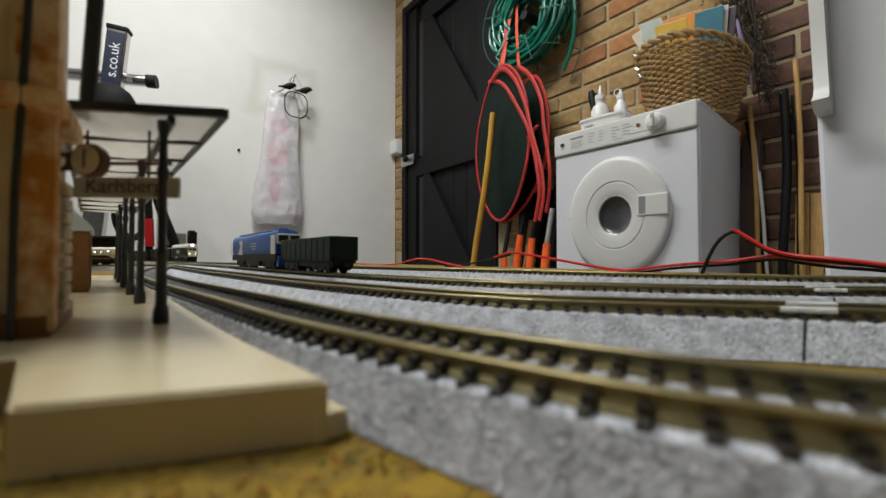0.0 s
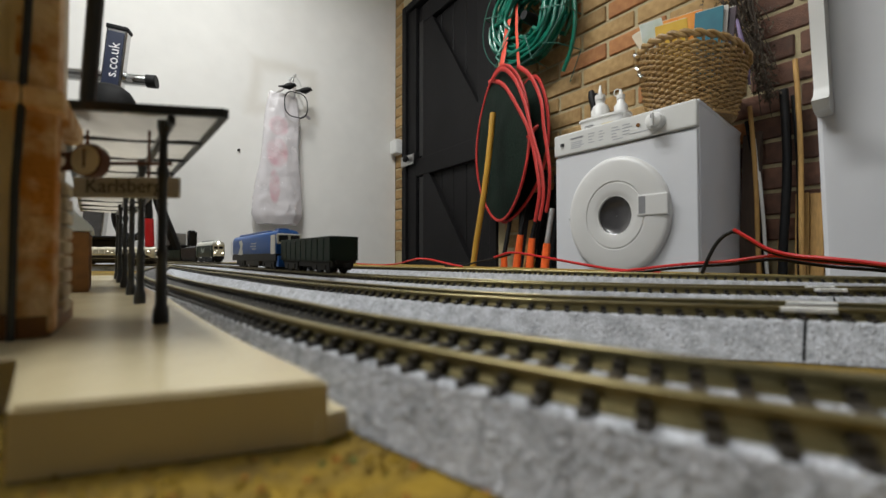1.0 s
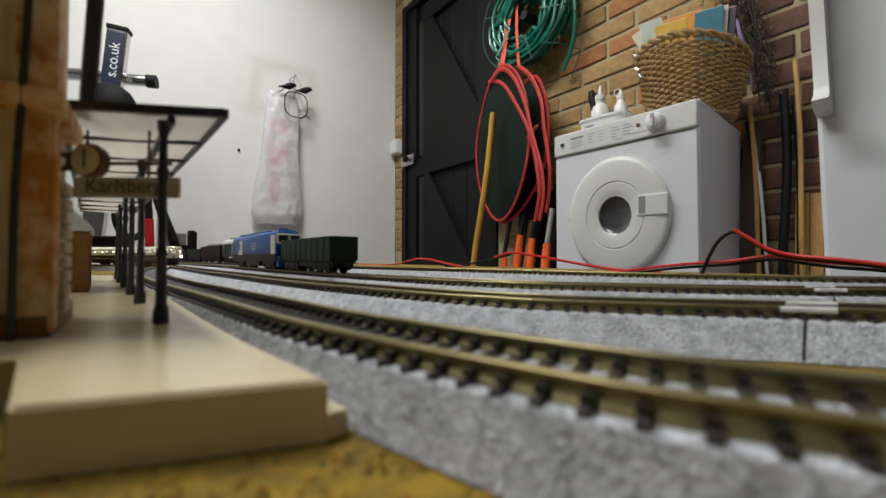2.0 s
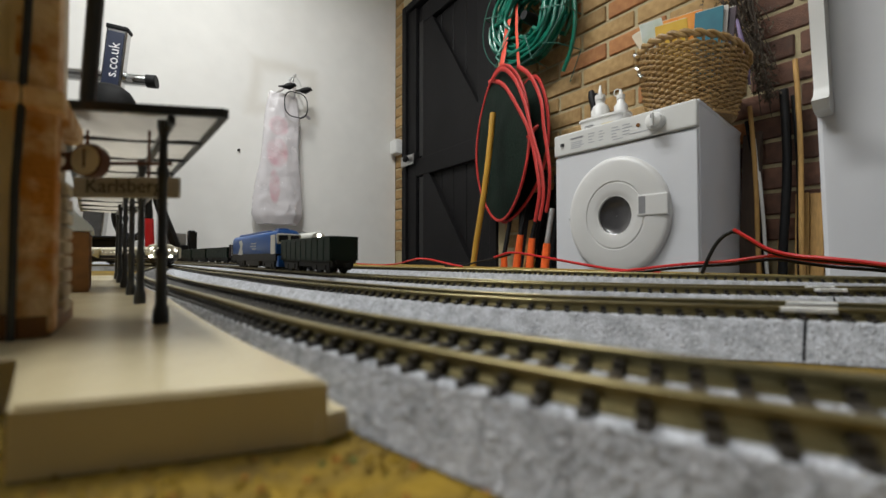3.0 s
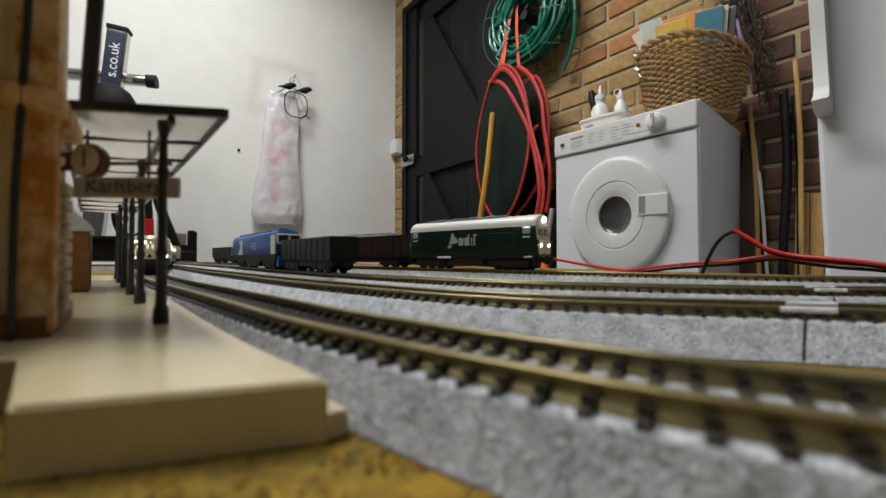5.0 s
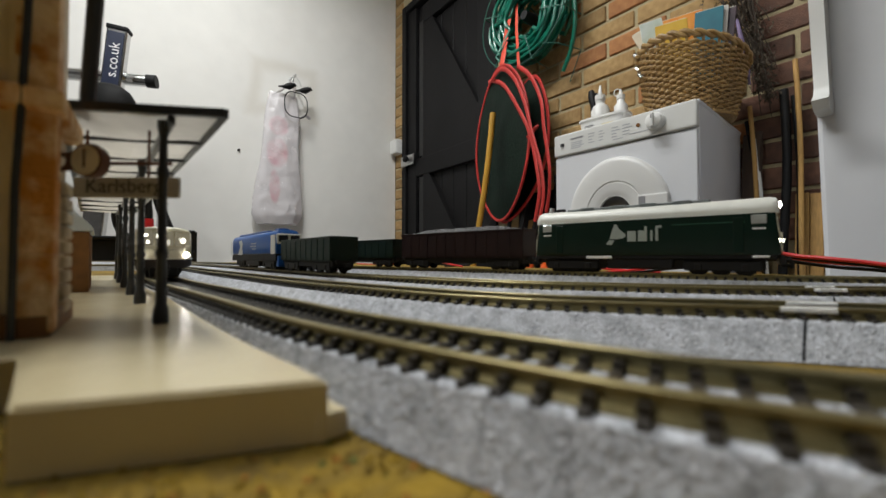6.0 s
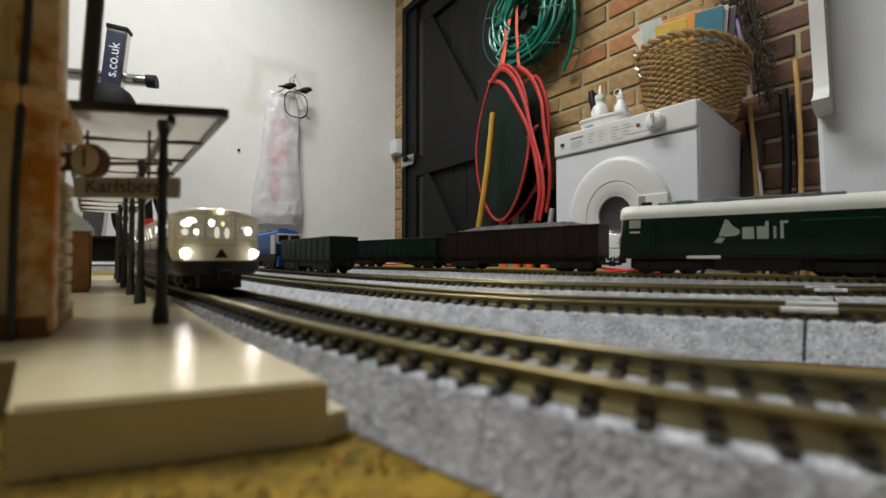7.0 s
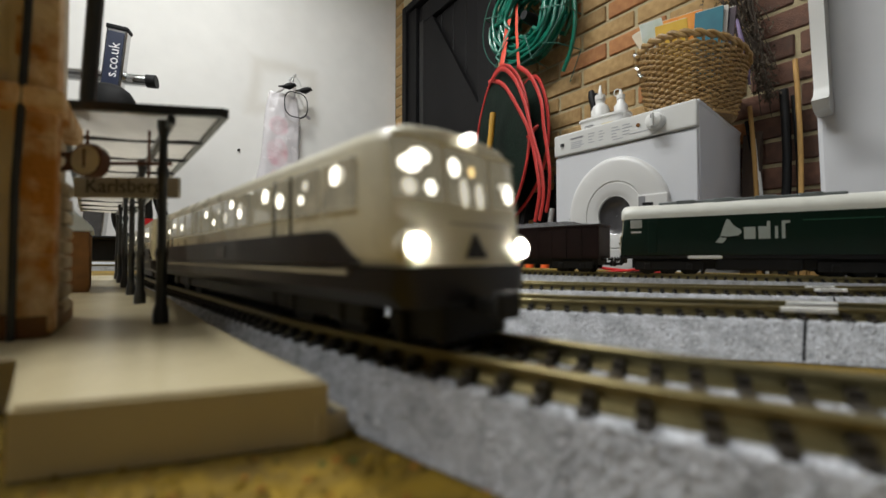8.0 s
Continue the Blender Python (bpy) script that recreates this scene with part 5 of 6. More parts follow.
    for i, (a, z) in enumerate(((108, 0.205), (126, 0.165), (118, 0.235))):
        p = thing("metal_clip", "small shiny metal clip on the basket", "clip", pose(1.262, 0.425, DT) @ pose(0, 0, 0, 0, 0, a) @ pose(radius(z) + 0.010, 0, z, 20, 30, 0))
        part("jaw", box(bmesh.new(), -0.004, 0.008, -0.005, 0.005, -0.010, 0.012, 0.003), CHROME, p)


basket()


def dried_twigs():
    t = thing("dried_twigs", "dark dried herb bunch hanging against the bricks", "dried plant", pose(1.40, 0.30, 0))
    random.seed(21)
    for i in range(26):
        x, y = random.uniform(-0.025, 0.03), random.uniform(0.02, 0.10)
        z = 1.15 - random.uniform(0, 0.12)
        pts = []
        dx, dy = random.uniform(-0.02, 0.01), -y + random.uniform(-0.03, 0.025)
        ln = random.uniform(0.20, 0.42)
        for k in range(7):
            u = k / 6
            pts.append((x + dx * u + random.uniform(-0.005, 0.005), y + dy * u + random.uniform(-0.007, 0.007), z - ln * u))
        part("stem", tube(bmesh.new(), pts, [0.0022 * (1 - 0.1 * k) for k in range(7)], 5), TWIG, t)
    b = bmesh.new()
    for i in range(1700):
        z = random.uniform(0.70, 1.15)
        spread = 0.010 + 0.060 * (z - 0.68)
        p = Vector((random.gauss(0, 0.016), -0.012 + 0.24 * (z - 0.72) + random.gauss(0.0, spread), z))
        q = Matrix.Translation(p) @ Euler((random.uniform(0, 6), random.uniform(0, 6), random.uniform(0, 6))).to_matrix().to_4x4()
        s = random.uniform(0.003, 0.009)
        vs = [b.verts.new(q @ Vector(v)) for v in ((-s, 0, 0), (0, -s * 0.4, 0.001), (s, 0, 0), (0, s * 0.4, 0.001))]
        b.faces.new(vs)
    leaves = part("leaves", b, mat("dry_leaves", (0.13, 0.10, 0.065), 0.9, color2=(0.045, 0.036, 0.025), scale=60), t, "withered brown leaves")
    tagged(leaves, kind="stuff")
    part("lavender_stalk", tube(bmesh.new(), [(-0.05, 0.045, 0.94), (-0.06, 0.03, 0.86), (-0.055, 0.02, 0.80), (-0.05, 0.018, 0.74)], [0.004, 0.006, 0.005, 0.003], 6), mat("lavender", (0.22, 0.17, 0.30), 0.8, var=0.3, scale=90), t, "faded purple stalk")
    part("tie", tube(bmesh.new(), [(0.03 * math.cos(a), 0.03 * math.sin(a), 1.12) for a in np.linspace(0, 6.3, 16)], 0.003, 5), PINE, t)
    part("wall_nail", tube(bmesh.new(), [(0.056, 0, 1.12), (0.0, 0, 1.125)], 0.003, 6), GALV, t)


dried_twigs()


def leaning(name, label, cat, bottom, top, size, material, square=True, group=""):
    t = thing(name, label, cat, None, group)
    a, b = Vector(bottom), Vector(top)
    m = look(a, b)
    ln = (b - a).length
    bm = bmesh.new()
    if square:
        box(bm, -size[0] / 2, size[0] / 2, -size[1] / 2, size[1] / 2, -ln, 0, min(size) * 0.12, 1)
        bm.transform(m)
    else:
        tube(bm, [a.lerp(b, k / 8) + Vector((0, 0.006 * math.sin(k * 0.8), 0)) * (size[0] / 0.02) * (0 < k < 8) for k in range(9)], size[0] / 2, 10)
    part("length", bm, material, t, smooth=not square)
    return t


leaning("timber_strip", "raw pine strip leaning on the brick wall", "timber", (1.36, 0.221, 0.0), (1.418, 0.222, 0.425), (0.028, 0.012), PINE, True, "timber offcuts")
leaning("timber_strip", "raw pine strip leaning on the brick wall", "timber", (1.36, 0.192, 0.0), (1.42, 0.194, 0.422), (0.026, 0.012), PINE, True, "timber offcuts")
leaning("timber_strip", "short raw pine offcut against the bricks", "timber", (1.38, 0.265, 0.0), (1.425, 0.268, 0.30), (0.018, 0.012), PINE, True, "timber offcuts")
leaning("timber_strip", "short raw pine offcut against the bricks", "timber", (1.38, 0.165, 0.0), (1.42, 0.167, 0.265), (0.018, 0.012), PINE, True, "timber offcuts")
leaning("black_pole", "thick black plastic pole leaning on the wall", "pole", (1.35, 0.250, 0.0), (1.41, 0.256, 0.72), (0.021,), BLACK_RUBBER, False)
leaning("black_pole", "thin black pole leaning on the wall", "pole", (1.36, 0.212, 0.0), (1.42, 0.236, 0.70), (0.014,), BLACK_RUBBER, False)
leaning("bamboo_cane", "thin brown bamboo cane leaning on the wall", "cane", (1.33, 0.205, 0.0), (1.42, 0.232, 0.80), (0.012,), PINE, False)
leaning("bamboo_cane", "thin brown bamboo cane leaning on the wall", "cane", (1.38, 0.30, 0.0), (1.42, 0.335, 0.70), (0.012,), PINE, False)
leaning("white_pipe", "thin white plastic pipe leaning on the wall", "pipe", (1.37, 0.275, 0.0), (1.42, 0.325, 0.60), (0.009,), WHITE_PLASTIC, False)
leaning("red_stick", "thin red tipped stick leaning on the wall", "stick", (1.37, 0.176, 0.0), (1.42, 0.178, 0.34), (0.006,), RED_WIRE, False)
leaning("dark_cable", "dark cable hanging behind the dryer", "cable", (1.40, 0.275, 0.0), (1.43, 0.345, 0.66), (0.012,), BLACK_RUBBER, False)
leaning("dark_board", "dark wooden board leaning on the wall", "board", (1.39, 0.345, 0.0), (1.43, 0.330, 0.62), (0.05, 0.014), mat("dark_wood", (0.07, 0.045, 0.03), 0.7, var=0.3, scale=40, stretch=(5, 5, 0.6)), True)


def fridge():
    f = thing("fridge", "tall white fridge with a long moulded door handle", "fridge", pose(0.95, 0.118, 0, -1.2, 0, 0))
    part("cabinet", box(bmesh.new(), 0.045, 0.49, -0.56, 0.0, 0.03, 1.62, 0.006, 2), WHITE_ENAMEL, f)
    door = part("door", box(bmesh.new(), 0.0, 0.043, -0.56, 0.0, 0.04, 1.61, 0.012, 4), WHITE_ENAMEL, f)
    b = bmesh.new()
    secs = []
    for z, out, w in ((0.500, 0.000, 0.009), (0.502, 0.026, 0.010), (0.518, 0.034, 0.011), (0.530, 0.024, 0.010), (0.545, 0.020, 0.0095), (0.66, 0.026, 0.0095), (0.80, 0.032, 0.0095), (0.95, 0.028, 0.0095), (1.02, 0.0, 0.0095)):
        secs.append([(-out * 1.5, -0.012 - w, z), (-out * 1.5, -0.012 + w, z), (0.002, -0.012 + w * 1.1, z), (0.002, -0.012 - w * 1.1, z)])
    part("handle", loft(b, secs), WHITE_PLASTIC, door, "long white moulded handle", True)
    for y in (-0.5, -0.06):
        part("foot", lathe(bmesh.new(), [(0.02, 0), (0.02, 0.02), (0.012, 0.032)], 12, Matrix.Translation((0.08, y, 0))), BLACK_RUBBER, f)
        part("foot", lathe(bmesh.new(), [(0.02, 0), (0.02, 0.02), (0.012, 0.032)], 12, Matrix.Translation((0.44, y, 0))), BLACK_RUBBER, f)


fridge()


def hose_coil():
    c = thing("garden_hose", "coiled glossy green garden hose on a wire hanger", "hose", pose(1.385, 1.115, 1.335))
    random.seed(5)
    pts = []
    loops = 27
    for k in range(loops * 36):
        a = 2 * math.pi * k / 36
        lp = k / 36
        r = 0.085 + 0.125 * ((lp * 0.618) % 1.0) + 0.008 * math.sin(5 * a + lp)
        x = -0.055 * (lp / loops) * 1.6 + 0.02 + 0.010 * math.sin(a * 0.37)
        pts.append((x, r * math.cos(a), r * math.sin(a)))
    part("coil", tube(bmesh.new(), pts, 0.0085, 8), HOSE_GREEN, c, smooth=True)
    end = smooth_path([(-0.03, -0.19, 0.10), (-0.02, -0.225, 0.0), (-0.01, -0.225, -0.12), (0.0, -0.20, -0.22), (0.0, -0.160, -0.30)], 0.02)
    part("loose_end", tube(bmesh.new(), end, 0.0085, 8), HOSE_GREEN, c, smooth=True)
    for i, a in enumerate((20, 75, 130, 200, 255, 310)):
        ca, sa = math.cos(radians(a)), math.sin(radians(a))
        part("hanger_wire", tube(bmesh.new(), [(0.05, 0.05 * ca, 0.05 * sa), (-0.09, 0.12 * ca, 0.12 * sa), (-0.085, 0.24 * ca, 0.24 * sa), (0.02, 0.25 * ca, 0.25 * sa)], 0.0028, 6), WIRE_GREEN, c)
    hoop = [(-0.085, 0.235 * math.cos(a), 0.235 * math.sin(a)) for a in np.linspace(0, 2 * math.pi, 40)]
    part("hanger_hoop", tube(bmesh.new(), hoop, 0.0028, 6), WIRE_GREEN, c)
    part("hub", lathe(bmesh.new(), [(0.02, -0.06), (0.025, 0.0), (0.02, 0.055)], 20, pose(0, 0, 0, 0, 90, 0)), BLACK_RUBBER, c, smooth=True)
    part("wire_foot", tube(bmesh.new(), [(-0.085, -0.10, -0.18), (-0.05, -0.17, -0.20), (0.04, -0.22, -0.22), (0.05, -0.16, -0.33)], 0.0028, 6), WIRE_GREEN, c)


hose_coil()


def pop_up_bags():
    g = thing("garden_bag", "flat round dark green garden bags with red rims tied together", "garden bag", Matrix.Translation((1.30, 1.19, 0.755)) @ pose(0, 0, 0, 0, 0, 156) @ pose(0, 0, 0, 0, 90, 0))
    # local z is the discs' axis; two flat bags, one behind the other
    for i, (off, r, tilt, wave) in enumerate(((0.040, 0.335, 2, 0.006), (-0.045, 0.325, -7, 0.012))):
        m = pose(0.02 * i, 0, off, 0, tilt, 0) @ Matrix.Diagonal((1.0, 0.86, 1, 1))
        b = bmesh.new()
        rows = []
        for u in (0.02, 0.25, 0.5, 0.7, 0.85, 0.95, 1.0):
            rows.append([b.verts.new(m @ Vector((r * u * math.cos(q), r * u * math.sin(q), 0.014 * (1 - u ** 4) + 0.010 * noise.noise((3 * u * math.cos(q), 3 * u * math.sin(q), i + 0.5))))) for q in np.linspace(0, 2 * math.pi, 49)[:-1]])
        for u in (0.95, 0.5, 0.02):
            rows.append([b.verts.new(m @ Vector((r * u * math.cos(q), r * u * math.sin(q), -0.014 * (1 - u ** 4)))) for q in np.linspace(0, 2 * math.pi, 49)[:-1]])
        for p, q in zip(rows, rows[1:]):
            for k in range(48):
                b.faces.new((p[k], p[(k + 1) % 48], q[(k + 1) % 48], q[k]))
        b.faces.new(rows[0][::-1])
        b.faces.new(rows[-1])
        disc = part("cloth_disc", b, GREEN_CLOTH, g, smooth=True)
        pts = [m @ Vector(((r + 0.003) * math.cos(q), (r + 0.003) * math.sin(q), 0.004 + wave * math.sin(3 * q + i))) for q in np.linspace(0, 2 * math.pi, 61)]
        part("rim", tube(bmesh.new(), pts, 0.0075, 7, flat=0.7), RED_WEB, disc, "red webbing rim", True)
    # slack webbing bunched towards the tie
    back = g.matrix_basis.inverted()
    for set_back, line in ((-0.066, ((1.31, 1.095), (1.28, 1.090), (1.21, 1.04), (1.13, 0.915), (1.065, 0.785), (1.030, 0.64), (1.015, 0.52), (1.04, 0.40))),
                    (-0.078, ((1.29, 1.10), (1.225, 1.125), (1.155, 1.06), (1.095, 0.935), (1.055, 0.79), (1.005, 0.62), (0.995, 0.50), (1.02, 0.39))),
                    (-0.030, ((1.13, 1.10), (1.06, 1.03), (1.005, 0.91), (0.99, 0.79), (0.965, 0.63), (0.965, 0.52), (0.985, 0.42)))):
        pts = []
        for y, z in line:
            k = (0.7645 + set_back) / (1.30 - 0.45 * y)      # on to the bags' slanting plane
            pts.append(back @ Vector((1.30 * k, y * k, 0.25 + (z - 0.25) * k)))
        pts = smooth_path(pts, 0.02)
        part("slack_band", tube(bmesh.new(), pts, 0.0095, 8, flat=0.45), RED_WEB, g, "red webbing band", True)
    knot = [back @ Vector((1.150 + 0.016 * math.cos(q), 0.930 + 0.034 * math.cos(q + 0.6), 0.725 + 0.014 * math.sin(q))) for q in np.linspace(0, 2 * math.pi, 18)]
    part("tie", tube(bmesh.new(), knot, 0.006, 6), RED_WEB, g, "red knotted tie", True)


pop_up_bags()


def strap():
    s = thing("red_strap", "bright red webbing strap hanging from a hook", "strap", pose(1.30, 1.19, 0))
    for a, b, w in (((0.04, 0.0, 1.50), (-0.01, 0.030, 1.120), 0.015), ((0.05, -0.012, 1.50), (0.0, -0.066, 1.095), 0.008)):
        part("band", tube(bmesh.new(), [a, ((a[0] + b[0]) / 2, (a[1] + b[1]) / 2 + 0.006, 1.28), b], w, 8, flat=0.15), RED_STRAP, s)
    part("hook", tube(bmesh.new(), [(0.155, 0.005, 1.53), (0.06, 0.005, 1.52), (0.04, 0.005, 1.50), (0.035, 0.005, 1.52)], 0.006, 8), GALV, s, "steel wall hook", True)


strap()
leaning("broom_handle", "yellow painted wooden broom handle leaning by the door", "broom handle", (1.13, 1.270, 0.0), (1.165, 1.150, 0.865), (0.026,), YELLOW_WOOD, False)


def lopper(bottom, mid, top, label):
    t = thing("garden_tool", label, "garden tool", None, "garden tools")
    part("grip", tube(bmesh.new(), [bottom, Vector(bottom).lerp(Vector(mid), 0.5), mid], [0.016, 0.019, 0.015], 12, flat=0.8), ORANGE, t, "orange plastic grip", True)
    part("shaft", tube(bmesh.new(), [mid, top], 0.010, 10), GALV if "steel" in label else BLACK_RUBBER, t, smooth=True)


lopper((1.25, 1.135, 0.0), (1.25, 1.075, 0.345), (1.30, 1.05, 0.62), "long garden tool with orange grip and black shaft")
lopper((1.26, 1.06, 0.0), (1.27, 1.03, 0.33), (1.31, 0.985, 0.60), "long garden tool with orange grip and black shaft")
lopper((1.22, 0.955, 0.0), (1.23, 0.925, 0.305), (1.25, 0.915, 0.44), "long garden tool with orange grip and steel shaft")
lopper((1.25, 1.175, 0.0), (1.25, 1.168, 0.262), (1.29, 1.16, 0.45), "short garden tool with orange grip and black shaft")
leaning("timber_strip", "pale wooden batten standing behind the tools", "timber", (1.33, 1.13, 0.0), (1.40, 1.12, 0.42), (0.06, 0.02), PINE, True, "timber offcuts")
leaning("rubber_hose", "black rubber hose standing among the tools", "hose", (1.27, 1.09, 0.0), (1.36, 1.02, 0.62), (0.034,), BLACK_RUBBER, False)
leaning("rubber_hose", "black rubber hose standing among the tools", "hose", (1.31, 0.99, 0.0), (1.38, 0.98, 0.60), (0.030,), BLACK_RUBBER, False)
leaning("black_bin", "dark plastic sheet standing behind the tools", "plastic sheet", (1.40, 1.06, 0.0), (1.43, 1.06, 0.55), (0.34, 0.012), BLACK_RUBBER, True)

# ---- things on and before the white wall ----


def carrier_bag():
    b = thing("carrier_bag", "thin crumpled white carrier bag with faded pink print on a hook", "plastic bag", pose(0.62, WY - 0.055, 0))
    random.seed(9)
    nz, na = 44, 40
    bmx = bmesh.new()
    rings = []
    for i in range(nz + 1):
        u = i / nz
        z = 0.445 + 0.775 * u
        half = 0.137 - 0.060 * u ** 1.4 + 0.006 * math.sin(9 * u)
        cxx = -0.006 + 0.030 * u
        dep = 0.045 - 0.030 * u
        if u < 0.06:
            half *= 0.82 + 3 * u
            dep *= 0.6 + 6 * u
        ring = []
        for k in range(na):
            a = 2 * math.pi * k / na
            cr = 1 + 0.16 * noise.noise((3.2 * math.cos(a), 3.2 * math.sin(a), 3.5 * u)) + 0.22 * noise.noise((6 * math.cos(a), 6 * math.sin(a), 13 * u)) + 0.12 * noise.noise((14 * math.cos(a), 14 * math.sin(a), 30 * u))
            ring.append(bmx.verts.new((cxx + half * math.cos(a) * (0.9 + 0.1 * cr), dep * math.sin(a) * cr * (1.2 + 0.12 * math.sin(5 * a + 4 * u)), z + 0.012 * noise.noise((a, u * 4, 1)))))
        rings.append(ring)
    for p, q in zip(rings, rings[1:]):
        for k in range(na):
            bmx.faces.new((p[k], p[(k + 1) % na], q[(k + 1) % na], q[k]))
    bmx.faces.new(rings[0][::-1])
    m = BAG.copy()
    m.name = "printed_bag"
    nt = m.node_tree
    bs = nt.nodes["Principled BSDF"]
    src = bs.inputs["Base Color"].links[0].from_socket
    tc = nt.nodes.new("ShaderNodeTexCoord")
    sep = nt.nodes.new("ShaderNodeSeparateXYZ")
    nt.links.new(tc.outputs["Object"], sep.inputs[0])
    prev = None
    for cx, cz, rx, rz in ((-0.005, 1.02, 0.055, 0.060), (-0.015, 0.86, 0.060, 0.090), (-0.03, 0.66, 0.03, 0.10)):
        comb = nt.nodes.new("ShaderNodeCombineXYZ")
        for idx, (axis, cc, rr) in enumerate((("X", cx, rx), ("Z", cz, rz))):
            mr = nt.nodes.new("ShaderNodeMapRange")
            mr.clamp = False
            mr.inputs["From Min"].default_value, mr.inputs["From Max"].default_value = cc, cc + rr
            nt.links.new(sep.outputs[axis], mr.inputs["Value"])
            nt.links.new(mr.outputs[0], comb.inputs[idx])
        ln = nt.nodes.new("ShaderNodeVectorMath")
        ln.operation = "LENGTH"
        nt.links.new(comb.outputs[0], ln.inputs[0])
        fall = nt.nodes.new("ShaderNodeMapRange")
        fall.interpolation_type = "SMOOTHSTEP"
        fall.inputs["From Min"].default_value, fall.inputs["From Max"].default_value = 1.15, 0.75
        nt.links.new(ln.outputs["Value"], fall.inputs["Value"])
        if prev is None:
            prev = fall.outputs[0]
        else:
            mx = nt.nodes.new("ShaderNodeMath")
            mx.operation = "MAXIMUM"
            nt.links.new(prev, mx.inputs[0])
            nt.links.new(fall.outputs[0], mx.inputs[1])
            prev = mx.outputs[0]
    sc = nt.nodes.new("ShaderNodeMath")
    sc.operation = "MULTIPLY"
    blot = nt.nodes.new("ShaderNodeTexNoise")
    blot.inputs["Scale"].default_value = 10
    nt.links.new(tc.outputs["Object"], blot.inputs["Vector"])
    bl = nt.nodes.new("ShaderNodeMapRange")
    bl.inputs["From Min"].default_value, bl.inputs["From Max"].default_value = 0.32, 0.66
    bl.inputs["To Max"].default_value = 0.55
    nt.links.new(blot.outputs["Fac"], bl.inputs["Value"])
    nt.links.new(bl.outputs[0], sc.inputs[1])
    nt.links.new(prev, sc.inputs[0])
    mix = nt.nodes.new("ShaderNodeMix")
    mix.data_type = "RGBA"
    mix.inputs["B"].default_value = (0.72, 0.27, 0.34, 1)
    nt.links.new(sc.outputs[0], mix.inputs["Factor"])
    nt.links.new(src, mix.inputs["A"])
    nt.links.new(mix.outputs["Result"], bs.inputs["Base Color"])
    part("bag", bmx, m, b, smooth=True)
    for pts in (((-0.04, 0, 1.20), (0.02, -0.01, 1.25), (0.075, 0.02, 1.32)), ((0.09, 0, 1.20), (0.085, -0.01, 1.26), (0.075, 0.02, 1.32)), ((0.10, 0, 1.08), (0.15, -0.01, 1.12), (0.19, 0, 1.10))):
        part("loop", tube(bmesh.new(), smooth_path(pts, 0.02), 0.012, 8, flat=0.35), BAG, b, smooth=True)


carrier_bag()


def wire_ornament():
    o = thing("wire_ornament", "black wire apple ornament with two small birds", "ornament", pose(0.703, WY - 0.105, 1.158))
    pts = []
    for k in range(49):
        a = 2 * math.pi * k / 48
        r = 0.078 * (1 - 0.10 * math.cos(a) ** 8 * 1) * (1 - 0.12 * math.exp(-((a - math.pi / 2) / 0.35) ** 2) - 0.10 * math.exp(-((a - 1.5 * math.pi) / 0.35) ** 2))
        pts.append((r * math.cos(a) * 0.95, 0, r * math.sin(a) * 1.05))
    part("ring", tube(bmesh.new(), pts, 0.0032, 7), BLACK_RUBBER, o)
    for x, d in ((-0.045, -1), (0.050, 1)):
        b = tube(bmesh.new(), [(x - 0.055, 0, 0.085), (x - 0.03, 0, 0.090), (x, 0, 0.098), (x + 0.022, 0, 0.110), (x + 0.035, 0, 0.115), (x + 0.046, 0, 0.112)], [0.004, 0.009, 0.021, 0.017, 0.012, 0.002], 10, flat=0.9)
        part("bird", b, BLACK_RUBBER, o, "flat black bird", True)
    part("hanger", tube(bmesh.new(), [(-0.03, 0, 0.10), (-0.015, 0.01, 0.18), (0.0, 0.03, 0.185), (0.02, 0.01, 0.15), (0.035, 0, 0.10)], 0.002, 6), GALV, o)
    part("hook", tube(bmesh.new(), [(0.0, 0.105, 0.19), (0.0, 0.03, 0.185), (0.0, 0.015, 0.175), (0.0, 0.012, 0.19)], 0.005, 8), GALV, o, "steel wall hook", True)
    part("hook_plate", lathe(bmesh.new(), [(0.016, 0), (0.016, 0.004), (0.010, 0.008)], 16, pose(0.0, 0.1048, 0.19, 90)), GALV, o)


wire_ornament()


def bolt_in_wall():
    w = thing("wall_plug", "small dark screw sticking out of the wall", "screw", pose(0.415, WY, 0.858))
    part("screw", tube(bmesh.new(), [(0, 0, 0), (0.004, -0.008, 0.004)], 0.006, 8), BLACK_RUBBER, w)
    part("head", lathe(bmesh.new(), [(0.006, 0), (0.006, 0.003), (0.003, 0.005)], 12, pose(0.004, -0.008, 0.004, 90)), BLACK_RUBBER, w)


bolt_in_wall()


